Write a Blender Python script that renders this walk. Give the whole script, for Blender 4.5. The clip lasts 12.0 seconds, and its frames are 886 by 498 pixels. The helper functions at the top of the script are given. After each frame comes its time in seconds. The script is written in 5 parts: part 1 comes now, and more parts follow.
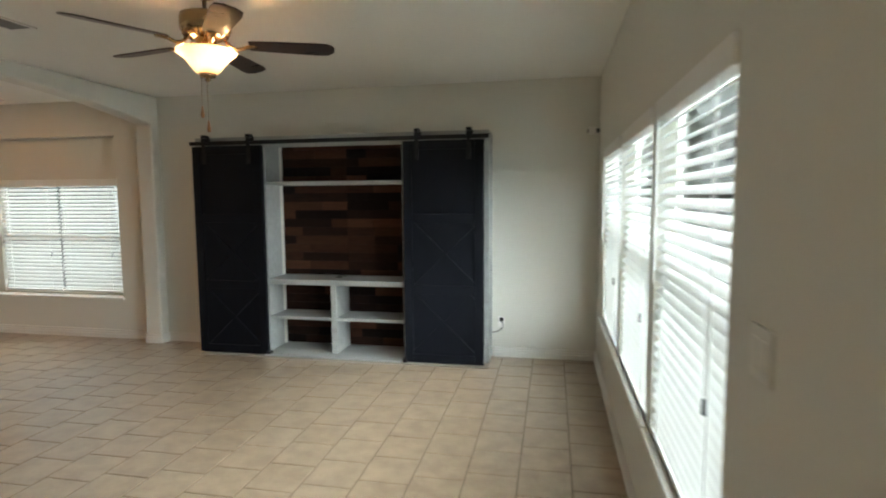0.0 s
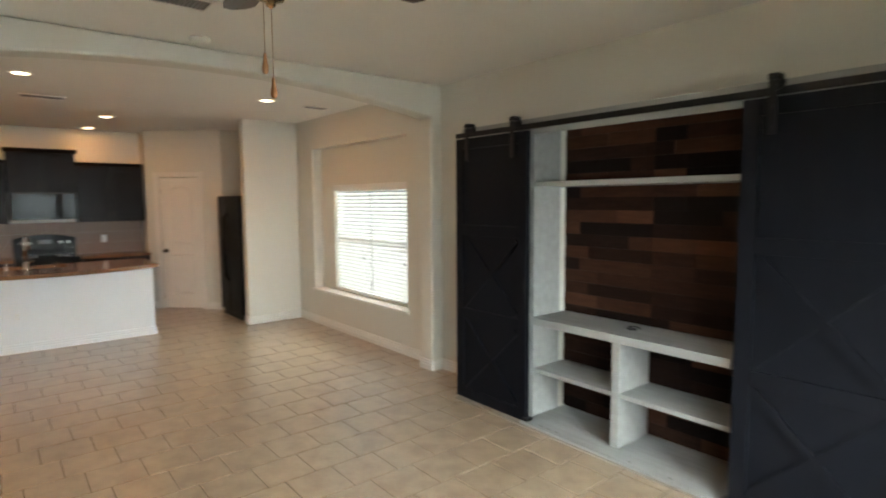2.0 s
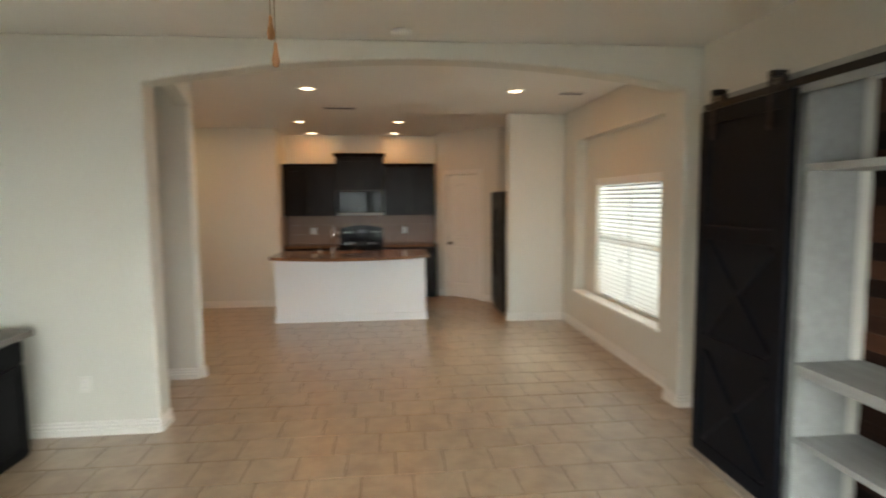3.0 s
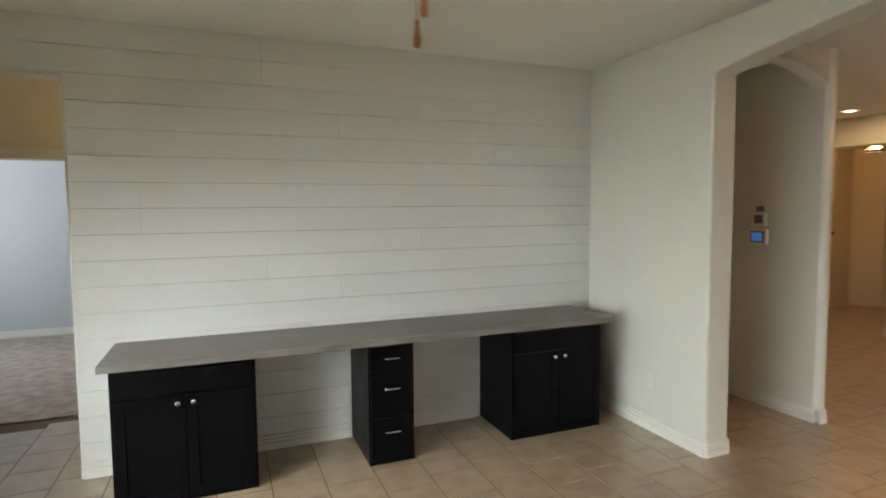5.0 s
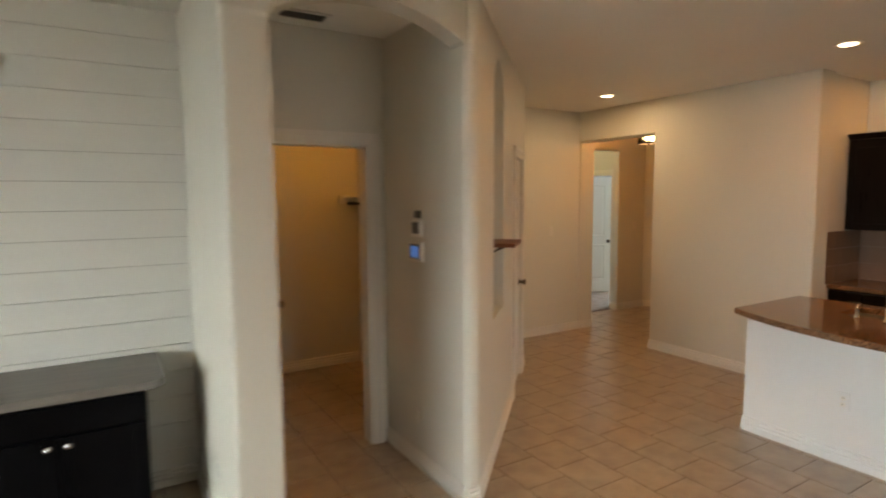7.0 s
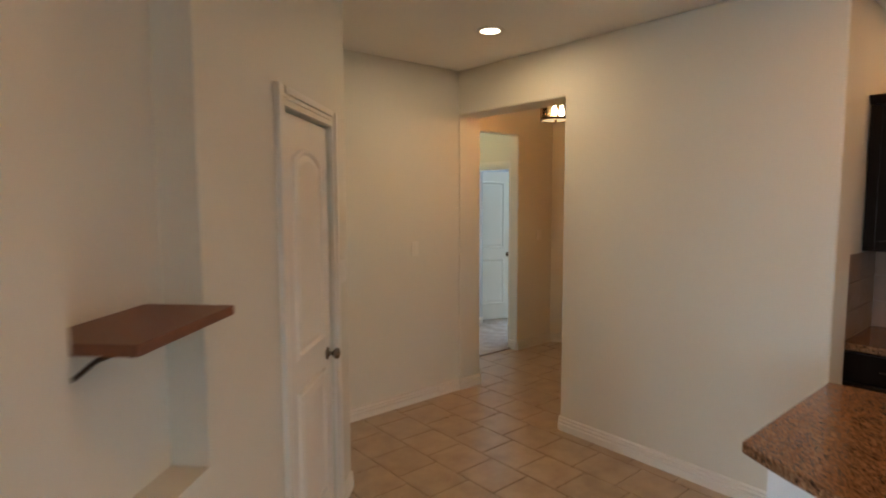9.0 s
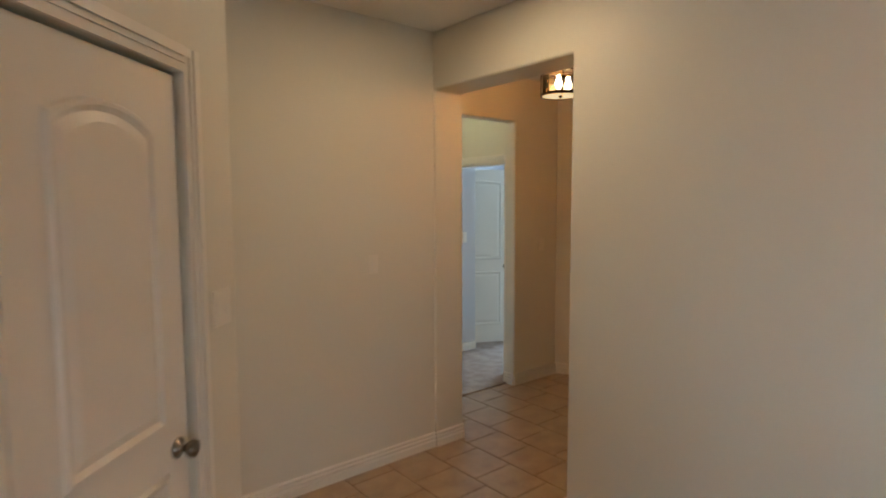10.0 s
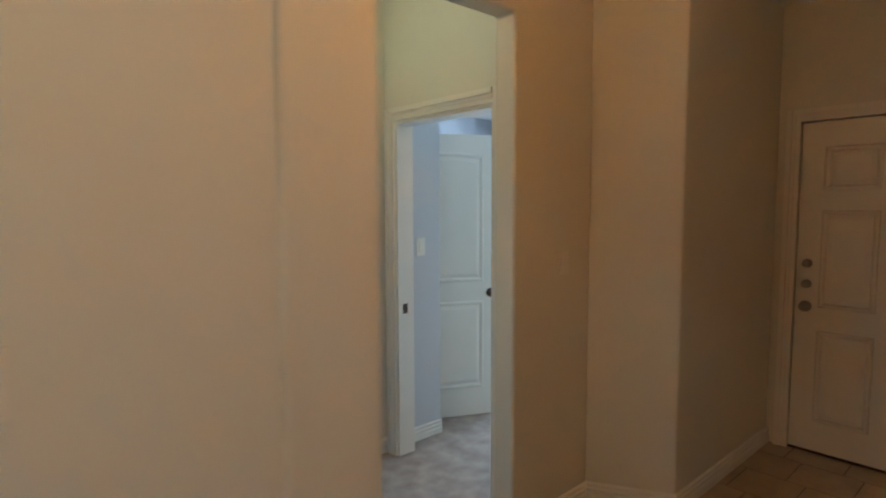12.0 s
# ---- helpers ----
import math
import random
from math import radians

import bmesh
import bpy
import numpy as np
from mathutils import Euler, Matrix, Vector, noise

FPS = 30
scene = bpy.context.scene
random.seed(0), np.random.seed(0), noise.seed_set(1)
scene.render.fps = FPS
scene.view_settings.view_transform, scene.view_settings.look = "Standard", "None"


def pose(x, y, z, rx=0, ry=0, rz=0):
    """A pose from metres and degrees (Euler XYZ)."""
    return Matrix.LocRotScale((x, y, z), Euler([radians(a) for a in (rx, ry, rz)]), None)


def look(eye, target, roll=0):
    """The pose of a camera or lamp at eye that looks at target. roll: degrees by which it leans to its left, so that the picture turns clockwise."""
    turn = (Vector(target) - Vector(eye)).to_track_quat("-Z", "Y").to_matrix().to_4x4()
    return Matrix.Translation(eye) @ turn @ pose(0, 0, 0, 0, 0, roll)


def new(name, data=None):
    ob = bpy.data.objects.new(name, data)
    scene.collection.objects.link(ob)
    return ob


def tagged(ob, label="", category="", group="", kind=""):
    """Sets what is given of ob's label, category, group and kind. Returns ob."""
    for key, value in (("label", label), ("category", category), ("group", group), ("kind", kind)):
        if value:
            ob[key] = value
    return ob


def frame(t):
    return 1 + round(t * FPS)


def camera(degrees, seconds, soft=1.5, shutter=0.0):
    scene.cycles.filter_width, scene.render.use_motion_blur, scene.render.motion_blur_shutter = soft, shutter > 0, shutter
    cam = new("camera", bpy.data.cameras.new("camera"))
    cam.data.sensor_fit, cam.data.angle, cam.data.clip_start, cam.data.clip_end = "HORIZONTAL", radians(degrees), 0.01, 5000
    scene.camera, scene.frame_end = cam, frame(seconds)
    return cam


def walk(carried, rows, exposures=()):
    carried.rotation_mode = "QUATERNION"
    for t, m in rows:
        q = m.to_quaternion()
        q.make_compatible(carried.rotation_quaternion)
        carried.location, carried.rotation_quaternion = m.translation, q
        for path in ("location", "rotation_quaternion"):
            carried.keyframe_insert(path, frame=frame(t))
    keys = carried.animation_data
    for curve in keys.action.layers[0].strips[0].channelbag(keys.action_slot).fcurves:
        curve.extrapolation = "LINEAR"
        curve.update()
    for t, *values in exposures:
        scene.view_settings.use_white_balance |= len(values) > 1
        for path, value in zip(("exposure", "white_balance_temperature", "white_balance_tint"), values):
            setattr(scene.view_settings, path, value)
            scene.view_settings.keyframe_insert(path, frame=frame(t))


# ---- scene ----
cam = camera(77.5, 12.0, soft=1.9, shutter=0.5)
PATH = [
    (0, (0.694, 0.494, 1.63), (0.306, 2.447, 1.445), -0.4),
    (0.5, (0.611, 1.005, 1.619), (0.009, 2.904, 1.441), -0.3),
    (1, (0.582, 1.522, 1.61), (-0.301, 3.309, 1.444), -0.2),
    (1.5, (0.598, 2.061, 1.65), (-0.625, 3.634, 1.478), -0.4),
    (2, (0.531, 2.651, 1.678), (-1.013, 3.91, 1.501), -0.4),
    (2.5, (0.477, 3.226, 1.669), (-1.341, 4.041, 1.494), -0.5),
    (3, (0.36, 3.692, 1.643), (-1.622, 3.888, 1.466), -0.5),
    (3.5, (0.17, 4.132, 1.636), (-1.755, 3.621, 1.459), -0.5),
    (3.7, (0.12, 4.302, 1.645), (-1.71, 3.54, 1.466), -0.4),
    (5.3, (-1.143, 4.67, 1.625), (-1.78, 2.78, 1.477), -0.6),
    (5.5, (-1.387, 4.654, 1.637), (-2.023, 2.765, 1.475), -0.6),
    (6, (-2.015, 4.651, 1.693), (-2.756, 2.803, 1.506), -0.5),
    (6.5, (-2.641, 4.56, 1.692), (-3.538, 2.781, 1.51), -0.6),
    (7, (-3.247, 4.378, 1.712), (-4.284, 2.678, 1.527), -0.4),
    (7.5, (-3.827, 4.088, 1.706), (-4.98, 2.464, 1.524), -0.3),
    (7.7, (-4.035, 3.948, 1.692), (-5.217, 2.346, 1.507), -0.2),
    (9.3, (-5.528, 2.646, 1.697), (-6.816, 1.127, 1.516), -0.2),
    (9.5, (-5.731, 2.565, 1.663), (-6.984, 1.015, 1.494), 0.1),
    (10, (-6.146, 2.115, 1.657), (-7.41, 0.574, 1.495), -0.2),
    (10.5, (-6.566, 1.627, 1.641), (-7.834, 0.09, 1.474), -0.0),
    (11, (-7.036, 1.127, 1.6), (-8.327, -0.391, 1.427), -0.3),
    (11.5, (-7.477, 0.664, 1.581), (-8.771, -0.851, 1.41), -0.2),
    (12, (-7.933, 0.293, 1.559), (-9.263, -1.192, 1.4), -0.2),
]
EXPOSURES = [(0.0, -0.68, 6450, 8), (0.7, -0.76, 6400, 8), (1.5, -0.42, 6350, 8), (2.0, -0.34, 6700, 9), (2.5, -0.42, 6850, 10), (3.0, -0.56, 7000, 11), (3.5, -0.60, 6950, 11),
             (5.5, -0.62, 6850, 10), (6.0, -0.64, 6950, 11), (6.5, -0.60, 7100, 11), (7.5, -0.20, 7100, 12), (9.5, -0.46, 5700, 7), (10.5, -0.50, 5950, 8), (12.0, -0.50, 5500, 6)]
E_EAST, E_NORTH, E_BED = 620.0, 310.0, 165.0
E_CAN, E_FAN, E_FOYER, E_CLOSET = 8.2, 16.0, 25.0, 10.0
walk(cam, [(t, look(eye, target, roll)) for t, eye, target, roll in PATH], EXPOSURES)

# ---- world and large lights ----
world = bpy.data.worlds.new("world")
scene.world = world
world.use_nodes = True
wn = world.node_tree
sky = wn.nodes.new("ShaderNodeTexSky")
sky.sky_type, sky.sun_disc = "NISHITA", False
sky.sun_elevation, sky.sun_rotation = radians(50), radians(120)
wn.links.new(sky.outputs["Color"], wn.nodes["Background"].inputs["Color"])
wn.nodes["Background"].inputs["Strength"].default_value = 0.12
sun_data = bpy.data.lights.new("sun", "SUN")
sun_data.energy, sun_data.angle, sun_data.color = 1.0, radians(12), (1, 0.97, 0.92)
sun = new("sun", sun_data)
sun.matrix_world = pose(0, 0, 20, 40, 0, 60)

DAY = (0.83, 0.94, 1.0)
WARM = (1.0, 0.57, 0.28)


def area(name, m, sx, sy, energy, color, disk=False):
    d = bpy.data.lights.new(name, "AREA")
    d.shape, d.size, d.size_y = ("DISK" if disk else "RECTANGLE"), sx, sy
    d.energy, d.color = energy, color
    ob = new(name, d)
    ob.matrix_world = m
    return ob


def bulb(name, p, energy, color, r=0.04):
    d = bpy.data.lights.new(name, "POINT")
    d.energy, d.color, d.shadow_soft_size = energy, color, r
    ob = new(name, d)
    ob.location = p
    return ob


# ---- materials ----
def shader(name):
    m = bpy.data.materials.new(name)
    m.use_nodes = True
    t = m.node_tree
    return m, t, t.nodes["Principled BSDF"]


def surf(name, color, rough=0.6, var=0.08, scale=6.0, fine=120.0, bump=0.1, metal=0.0, pick="", pickvar=0.0, dirt=None, dirtscale=2.0, stretch=None, spec=0.5, curve=1.0):
    """A procedural surface: base colour, broad and fine variation, relief, and variation from piece to piece."""
    m, t, b = shader(name)
    n, l = t.nodes, t.links
    co = n.new("ShaderNodeTexCoord")
    src = co.outputs["Object"]
    if stretch:
        mp = n.new("ShaderNodeMapping")
        mp.inputs["Scale"].default_value = stretch
        l.new(src, mp.inputs["Vector"])
        src = mp.outputs["Vector"]
    if pick:
        off = n.new("ShaderNodeVectorMath")
        off.operation = "MULTIPLY_ADD"
        rnd = n.new("ShaderNodeObjectInfo") if pick == "object" else n.new("ShaderNodeNewGeometry")
        rout = rnd.outputs["Random"] if pick == "object" else rnd.outputs["Random Per Island"]
        off.inputs[1].default_value = (37.0, 53.0, 71.0)
        l.new(rout, off.inputs[0])
        l.new(src, off.inputs[2])
        src = off.outputs["Vector"]
    big = n.new("ShaderNodeTexNoise")
    big.inputs["Scale"].default_value, big.inputs["Detail"].default_value = scale, 5
    l.new(src, big.inputs["Vector"])
    small = n.new("ShaderNodeTexNoise")
    small.inputs["Scale"].default_value, small.inputs["Detail"].default_value = fine, 3
    l.new(src, small.inputs["Vector"])
    add = n.new("ShaderNodeMath")
    add.operation = "MULTIPLY_ADD"
    add.inputs[1].default_value = 0.4
    l.new(small.outputs["Fac"], add.inputs[0])
    l.new(big.outputs["Fac"], add.inputs[2])
    fac = add.outputs[0]
    if pick and pickvar:
        addp = n.new("ShaderNodeMath")
        addp.operation = "MULTIPLY_ADD"
        addp.inputs[1].default_value = pickvar
        l.new(rout, addp.inputs[0])
        l.new(fac, addp.inputs[2])
        fac = addp.outputs[0]
    ramp = n.new("ShaderNodeMapRange")
    ramp.inputs["From Min"].default_value = 0.35
    ramp.inputs["From Max"].default_value = 1.05 + pickvar
    ramp.inputs["To Min"].default_value, ramp.inputs["To Max"].default_value = 0.0, 1.0
    l.new(fac, ramp.inputs["Value"])
    mix = n.new("ShaderNodeMix")
    mix.data_type = "RGBA"
    lo = dirt if dirt else [c * (1 - var) for c in color]
    hi = [min(1, c * (1 + var)) for c in color]
    mix.inputs["A"].default_value, mix.inputs["B"].default_value = (*lo, 1), (*hi, 1)
    mixer = ramp.outputs["Result"]
    if curve != 1.0:
        pw = n.new("ShaderNodeMath")
        pw.operation = "POWER"
        pw.inputs[1].default_value = curve
        l.new(mixer, pw.inputs[0])
        mixer = pw.outputs[0]
    l.new(mixer, mix.inputs["Factor"])
    l.new(mix.outputs["Result"], b.inputs["Base Color"])
    rr = n.new("ShaderNodeMapRange")
    rr.inputs["To Min"].default_value, rr.inputs["To Max"].default_value = max(0.03, rough - 0.08), min(1, rough + 0.08)
    l.new(big.outputs["Fac"], rr.inputs["Value"])
    l.new(rr.outputs["Result"], b.inputs["Roughness"])
    b.inputs["Metallic"].default_value = metal
    b.inputs["Specular IOR Level"].default_value = spec
    if bump:
        bp = n.new("ShaderNodeBump")
        bp.inputs["Strength"].default_value, bp.inputs["Distance"].default_value = bump, 0.004
        l.new(add.outputs[0], bp.inputs["Height"])
        l.new(bp.outputs["Normal"], b.inputs["Normal"])
    return m


def glowing(name, color, strength, base=(0.8, 0.8, 0.8)):
    m, t, b = shader(name)
    b.inputs["Base Color"].default_value = (*base, 1)
    b.inputs["Emission Color"].default_value = (*color, 1)
    b.inputs["Emission Strength"].default_value = strength
    return m


PAINT = surf("wall_paint", (0.685, 0.668, 0.590), 0.55, 0.03, 0.9, 260, 0.16)
CEIL = surf("ceiling_paint", (0.85, 0.84, 0.79), 0.8, 0.03, 1.2, 180, 0.25)
TRIM = surf("white_trim", (0.77, 0.745, 0.685), 0.35, 0.03, 3, 60, 0.03)
SHIP = surf("shiplap_paint", (0.72, 0.71, 0.665), 0.5, 0.05, 2, 90, 0.06, pick="object", pickvar=0.25, stretch=(0.4, 4, 4))
GROUT = surf("grout", (0.15, 0.105, 0.072), 0.9, 0.15, 8, 200, 0.3)
CARPET = surf("carpet", (0.42, 0.36, 0.32), 0.95, 0.25, 9, 160, 1.0, dirt=(0.22, 0.18, 0.16), spec=0.1)
BARN = surf("charcoal_paint", (0.0065, 0.0072, 0.010), 0.55, 0.2, 4, 90, 0.12, stretch=(4, 4, 0.5), spec=0.10)
IRON = surf("black_iron", (0.015, 0.015, 0.016), 0.4, 0.15, 10, 90, 0.05, metal=0.6)
WHITEWASH = surf("whitewashed_wood", (0.34, 0.345, 0.325), 0.6, 0.12, 3, 40, 0.15, stretch=(1.0, 6, 6), dirt=(0.27, 0.27, 0.255))
PLANK = surf("reclaimed_plank", (0.072, 0.029, 0.016), 0.7, 0.5, 5, 34, 0.3, pick="object", pickvar=2.6, stretch=(1.2, 8, 8), dirt=(0.0070, 0.0042, 0.0034), spec=0.08, curve=2.4)
DESKTOP = surf("grey_stained_wood", (0.20, 0.18, 0.155), 0.42, 0.25, 4, 30, 0.12, stretch=(0.8, 9, 9), dirt=(0.11, 0.10, 0.09))
BLACKCAB = surf("black_cabinet_paint", (0.0028, 0.0028, 0.0036), 0.38, 0.2, 5, 80, 0.05, spec=0.07)
ESPRESSO = surf("espresso_cabinet", (0.0065, 0.0036, 0.0027), 0.30, 0.35, 4, 40, 0.08, stretch=(6, 6, 0.7), spec=0.12)
CHROME = surf("chrome", (0.75, 0.75, 0.76), 0.12, 0.03, 5, 60, 0, metal=1.0)
STEEL = surf("stainless_steel", (0.30, 0.29, 0.28), 0.28, 0.06, 6, 120, 0.02, metal=1.0)
KNOBMETAL = surf("antique_nickel", (0.24, 0.20, 0.165), 0.24, 0.12, 9, 90, 0.03, metal=0.95)
BOWLSTEEL = surf("brushed_bowl_steel", (0.13, 0.125, 0.12), 0.42, 0.08, 6, 120, 0.02, metal=1.0)
NICKEL = surf("satin_nickel", (0.45, 0.42, 0.38), 0.3, 0.06, 6, 120, 0.02, metal=1.0)
BRONZE = surf("oil_rubbed_bronze", (0.06, 0.042, 0.032), 0.32, 0.2, 9, 90, 0.04, metal=0.8)
FANMETAL = surf("aged_bronze_fan", (0.42, 0.29, 0.15), 0.26, 0.15, 9, 90, 0.04, metal=0.85)
BLADE = surf("dark_walnut_blade", (0.035, 0.012, 0.008), 0.30, 0.4, 5, 40, 0.06, stretch=(1, 8, 8))
OAK = surf("light_wood_pull", (0.42, 0.20, 0.08), 0.4, 0.2, 30, 90, 0.05)
SHELFWOOD = surf("cherry_shelf", (0.16, 0.06, 0.03), 0.45, 0.3, 6, 40, 0.1, stretch=(6, 1, 6))
BLACKGLOSS = surf("black_appliance", (0.006, 0.006, 0.007), 0.02, 0.1, 5, 50, 0.0, spec=0.10)
BLACKTEX = surf("black_textured_enamel", (0.0035, 0.0033, 0.0035), 0.35, 0.1, 5, 180, 0.12, spec=0.06)
BACKSPLASH = surf("tan_backsplash_tile", (0.20, 0.118, 0.073), 0.4, 0.12, 8, 60, 0.08, pick="island", pickvar=0.3)
PLATE = surf("almond_plate_plastic", (0.745, 0.72, 0.65), 0.35, 0.02, 5, 60, 0)
PLASTIC = surf("white_plastic", (0.81, 0.785, 0.735), 0.35, 0.02, 5, 60, 0)
GREYPLASTIC = surf("grey_plastic", (0.10, 0.10, 0.11), 0.4, 0.05, 5, 60, 0)
SLAT = surf("white_faux_wood_slat", (0.82, 0.81, 0.78), 0.4, 0.02, 6, 60, 0.02)
VINYL = surf("vinyl_window_frame", (0.70, 0.68, 0.62), 0.4, 0.03, 5, 60, 0.02)
GRASS = surf("lawn", (0.10, 0.12, 0.05), 0.95, 0.4, 3, 90, 0.8)
ISLANDW = surf("white_island_paint", (0.80, 0.81, 0.82), 0.5, 0.03, 1.5, 200, 0.1)
# dark colour standing in for shade in the plank joints
JOINTSHADE = surf("plank_joint_shade", (0.20, 0.17, 0.14), 0.9, 0.15, 5, 60, 0.1)
PLY = surf("raw_tan_board", (0.30, 0.26, 0.21), 0.7, 0.2, 4, 60, 0.15, stretch=(1, 6, 6))
# louvre colour darkened to carry the shade of the slots
VENTSHADE = surf("vent_slot_shade", (0.22, 0.21, 0.20), 0.5, 0.05, 5, 60, 0)
GREYWALL = surf("grey_blue_paint", (0.52, 0.54, 0.57), 0.6, 0.03, 1.2, 240, 0.12)
CANLENS = glowing("lit_can_lens", (1.0, 0.80, 0.52), 14.0)
FROST = glowing("lit_frosted_glass", (1.0, 0.72, 0.36), 1.3, (0.8, 0.75, 0.65))
BULB = glowing("lit_bulb", (1.0, 0.78, 0.45), 30.0)
SCREEN = glowing("thermostat_screen", (0.10, 0.30, 0.85), 0.45, (0.05, 0.1, 0.2))


def granite():
    m, t, b = shader("brown_granite")
    n, l = t.nodes, t.links
    co = n.new("ShaderNodeTexCoord")
    v = n.new("ShaderNodeTexVoronoi")
    v.inputs["Scale"].default_value = 170
    no = n.new("ShaderNodeTexNoise")
    no.inputs["Scale"].default_value, no.inputs["Detail"].default_value = 55, 8
    l.new(co.outputs["Object"], v.inputs["Vector"])
    l.new(co.outputs["Object"], no.inputs["Vector"])
    mx = n.new("ShaderNodeMix")
    mx.data_type = "RGBA"
    mx.inputs["Factor"].default_value = 0.55
    l.new(v.outputs["Color"], mx.inputs["A"])
    l.new(no.outputs["Color"], mx.inputs["B"])
    bw = n.new("ShaderNodeRGBToBW")
    l.new(mx.outputs["Result"], bw.inputs["Color"])
    r = n.new("ShaderNodeValToRGB")
    r.color_ramp.elements[0].position, r.color_ramp.elements[0].color = 0.34, (0.030, 0.017, 0.011, 1)
    r.color_ramp.elements[1].position, r.color_ramp.elements[1].color = 0.75, (0.36, 0.22, 0.125, 1)
    e = r.color_ramp.elements.new(0.5)
    e.color = (0.20, 0.10, 0.048, 1)
    l.new(bw.outputs["Val"], r.inputs["Fac"])
    l.new(r.outputs["Color"], b.inputs["Base Color"])
    b.inputs["Roughness"].default_value = 0.1
    return m


def pane_glass():
    m = bpy.data.materials.new("window_glass")
    m.use_nodes = True
    t = m.node_tree
    t.nodes.clear()
    out, tr, gl, mx, fr = (t.nodes.new("ShaderNode" + k) for k in ("OutputMaterial", "BsdfTransparent", "BsdfGlossy", "MixShader", "Fresnel"))
    gl.inputs["Roughness"].default_value = 0.02
    tr.inputs["Color"].default_value = (0.96, 0.98, 0.97, 1)
    t.links.new(fr.outputs[0], mx.inputs[0])
    t.links.new(tr.outputs[0], mx.inputs[1])
    t.links.new(gl.outputs[0], mx.inputs[2])
    t.links.new(mx.outputs[0], out.inputs[0])
    return m


def slat_white():
    m, t, b = shader("lit_through_slat")
    b.inputs["Base Color"].default_value = (0.80, 0.79, 0.76, 1)
    b.inputs["Roughness"].default_value = 0.4
    tl = t.nodes.new("ShaderNodeBsdfTranslucent")
    tl.inputs["Color"].default_value = (0.8, 0.8, 0.78, 1)
    mx = t.nodes.new("ShaderNodeMixShader")
    mx.inputs[0].default_value = 0.38
    t.links.new(b.outputs[0], mx.inputs[1])
    t.links.new(tl.outputs[0], mx.inputs[2])
    t.links.new(mx.outputs[0], t.nodes["Material Output"].inputs["Surface"])
    return m


def alabaster():
    m, t, b = shader("lit_alabaster_glass")
    b.inputs["Base Color"].default_value = (0.75, 0.66, 0.48, 1)
    b.inputs["Roughness"].default_value = 0.25
    b.inputs["Emission Color"].default_value = (1.0, 0.66, 0.29, 1)
    no = t.nodes.new("ShaderNodeTexNoise")
    no.inputs["Scale"].default_value, no.inputs["Detail"].default_value = 14, 4
    mr = t.nodes.new("ShaderNodeMapRange")
    mr.inputs["To Min"].default_value, mr.inputs["To Max"].default_value = 1.2, 2.0
    t.links.new(no.outputs["Fac"], mr.inputs["Value"])
    t.links.new(mr.outputs["Result"], b.inputs["Emission Strength"])
    tl = t.nodes.new("ShaderNodeBsdfTranslucent")
    tl.inputs["Color"].default_value = (0.9, 0.8, 0.58, 1)
    mx = t.nodes.new("ShaderNodeMixShader")
    mx.inputs[0].default_value = 0.6
    t.links.new(b.outputs[0], mx.inputs[1])
    t.links.new(tl.outputs[0], mx.inputs[2])
    t.links.new(mx.outputs[0], t.nodes["Material Output"].inputs["Surface"])
    return m


def tile_mat(name, pick):
    """Glazed beige stone-look tile: soft clouds, fine grain, a tone of its own for each tile."""
    m, t, b = shader(name)
    n, l = t.nodes, t.links
    geo = n.new("ShaderNodeNewGeometry")
    rnd = n.new("ShaderNodeObjectInfo").outputs["Random"] if pick == "object" else geo.outputs["Random Per Island"]
    cloud, grain = n.new("ShaderNodeTexNoise"), n.new("ShaderNodeTexNoise")
    cloud.inputs["Scale"].default_value, cloud.inputs["Detail"].default_value, cloud.inputs["Roughness"].default_value = 7.0, 3, 0.5
    grain.inputs["Scale"].default_value, grain.inputs["Detail"].default_value = 38, 4
    for k in (cloud, grain):
        l.new(geo.outputs["Position"], k.inputs["Vector"])
    ramp = n.new("ShaderNodeValToRGB")
    e = ramp.color_ramp.elements
    e[0].position, e[0].color = 0.30, (0.300, 0.208, 0.132, 1)
    e[1].position, e[1].color = 0.72, (0.428, 0.324, 0.218, 1)
    mid = e.new(0.5)
    mid.color = (0.364, 0.268, 0.174, 1)
    mixf = n.new("ShaderNodeMath")
    mixf.operation = "MULTIPLY_ADD"
    mixf.inputs[1].default_value = 0.22
    l.new(grain.outputs["Fac"], mixf.inputs[0])
    l.new(cloud.outputs["Fac"], mixf.inputs[2])
    tone = n.new("ShaderNodeMath")
    tone.operation = "MULTIPLY_ADD"
    tone.inputs[1].default_value = 0.10
    l.new(rnd, tone.inputs[0])
    l.new(mixf.outputs[0], tone.inputs[2])
    shift = n.new("ShaderNodeMath")
    shift.operation = "SUBTRACT"
    shift.inputs[1].default_value = 0.16
    l.new(tone.outputs[0], shift.inputs[0])
    l.new(shift.outputs[0], ramp.inputs["Fac"])
    l.new(ramp.outputs["Color"], b.inputs["Base Color"])
    rr = n.new("ShaderNodeMapRange")
    rr.inputs["To Min"].default_value, rr.inputs["To Max"].default_value = 0.30, 0.38
    l.new(cloud.outputs["Fac"], rr.inputs["Value"])
    l.new(rr.outputs["Result"], b.inputs["Roughness"])
    b.inputs["Coat Weight"].default_value, b.inputs["Coat Roughness"].default_value = 0.7, 0.28
    bp = n.new("ShaderNodeBump")
    bp.inputs["Strength"].default_value, bp.inputs["Distance"].default_value = 0.05, 0.001
    l.new(grain.outputs["Fac"], bp.inputs["Height"])
    l.new(bp.outputs["Normal"], b.inputs["Normal"])
    return m


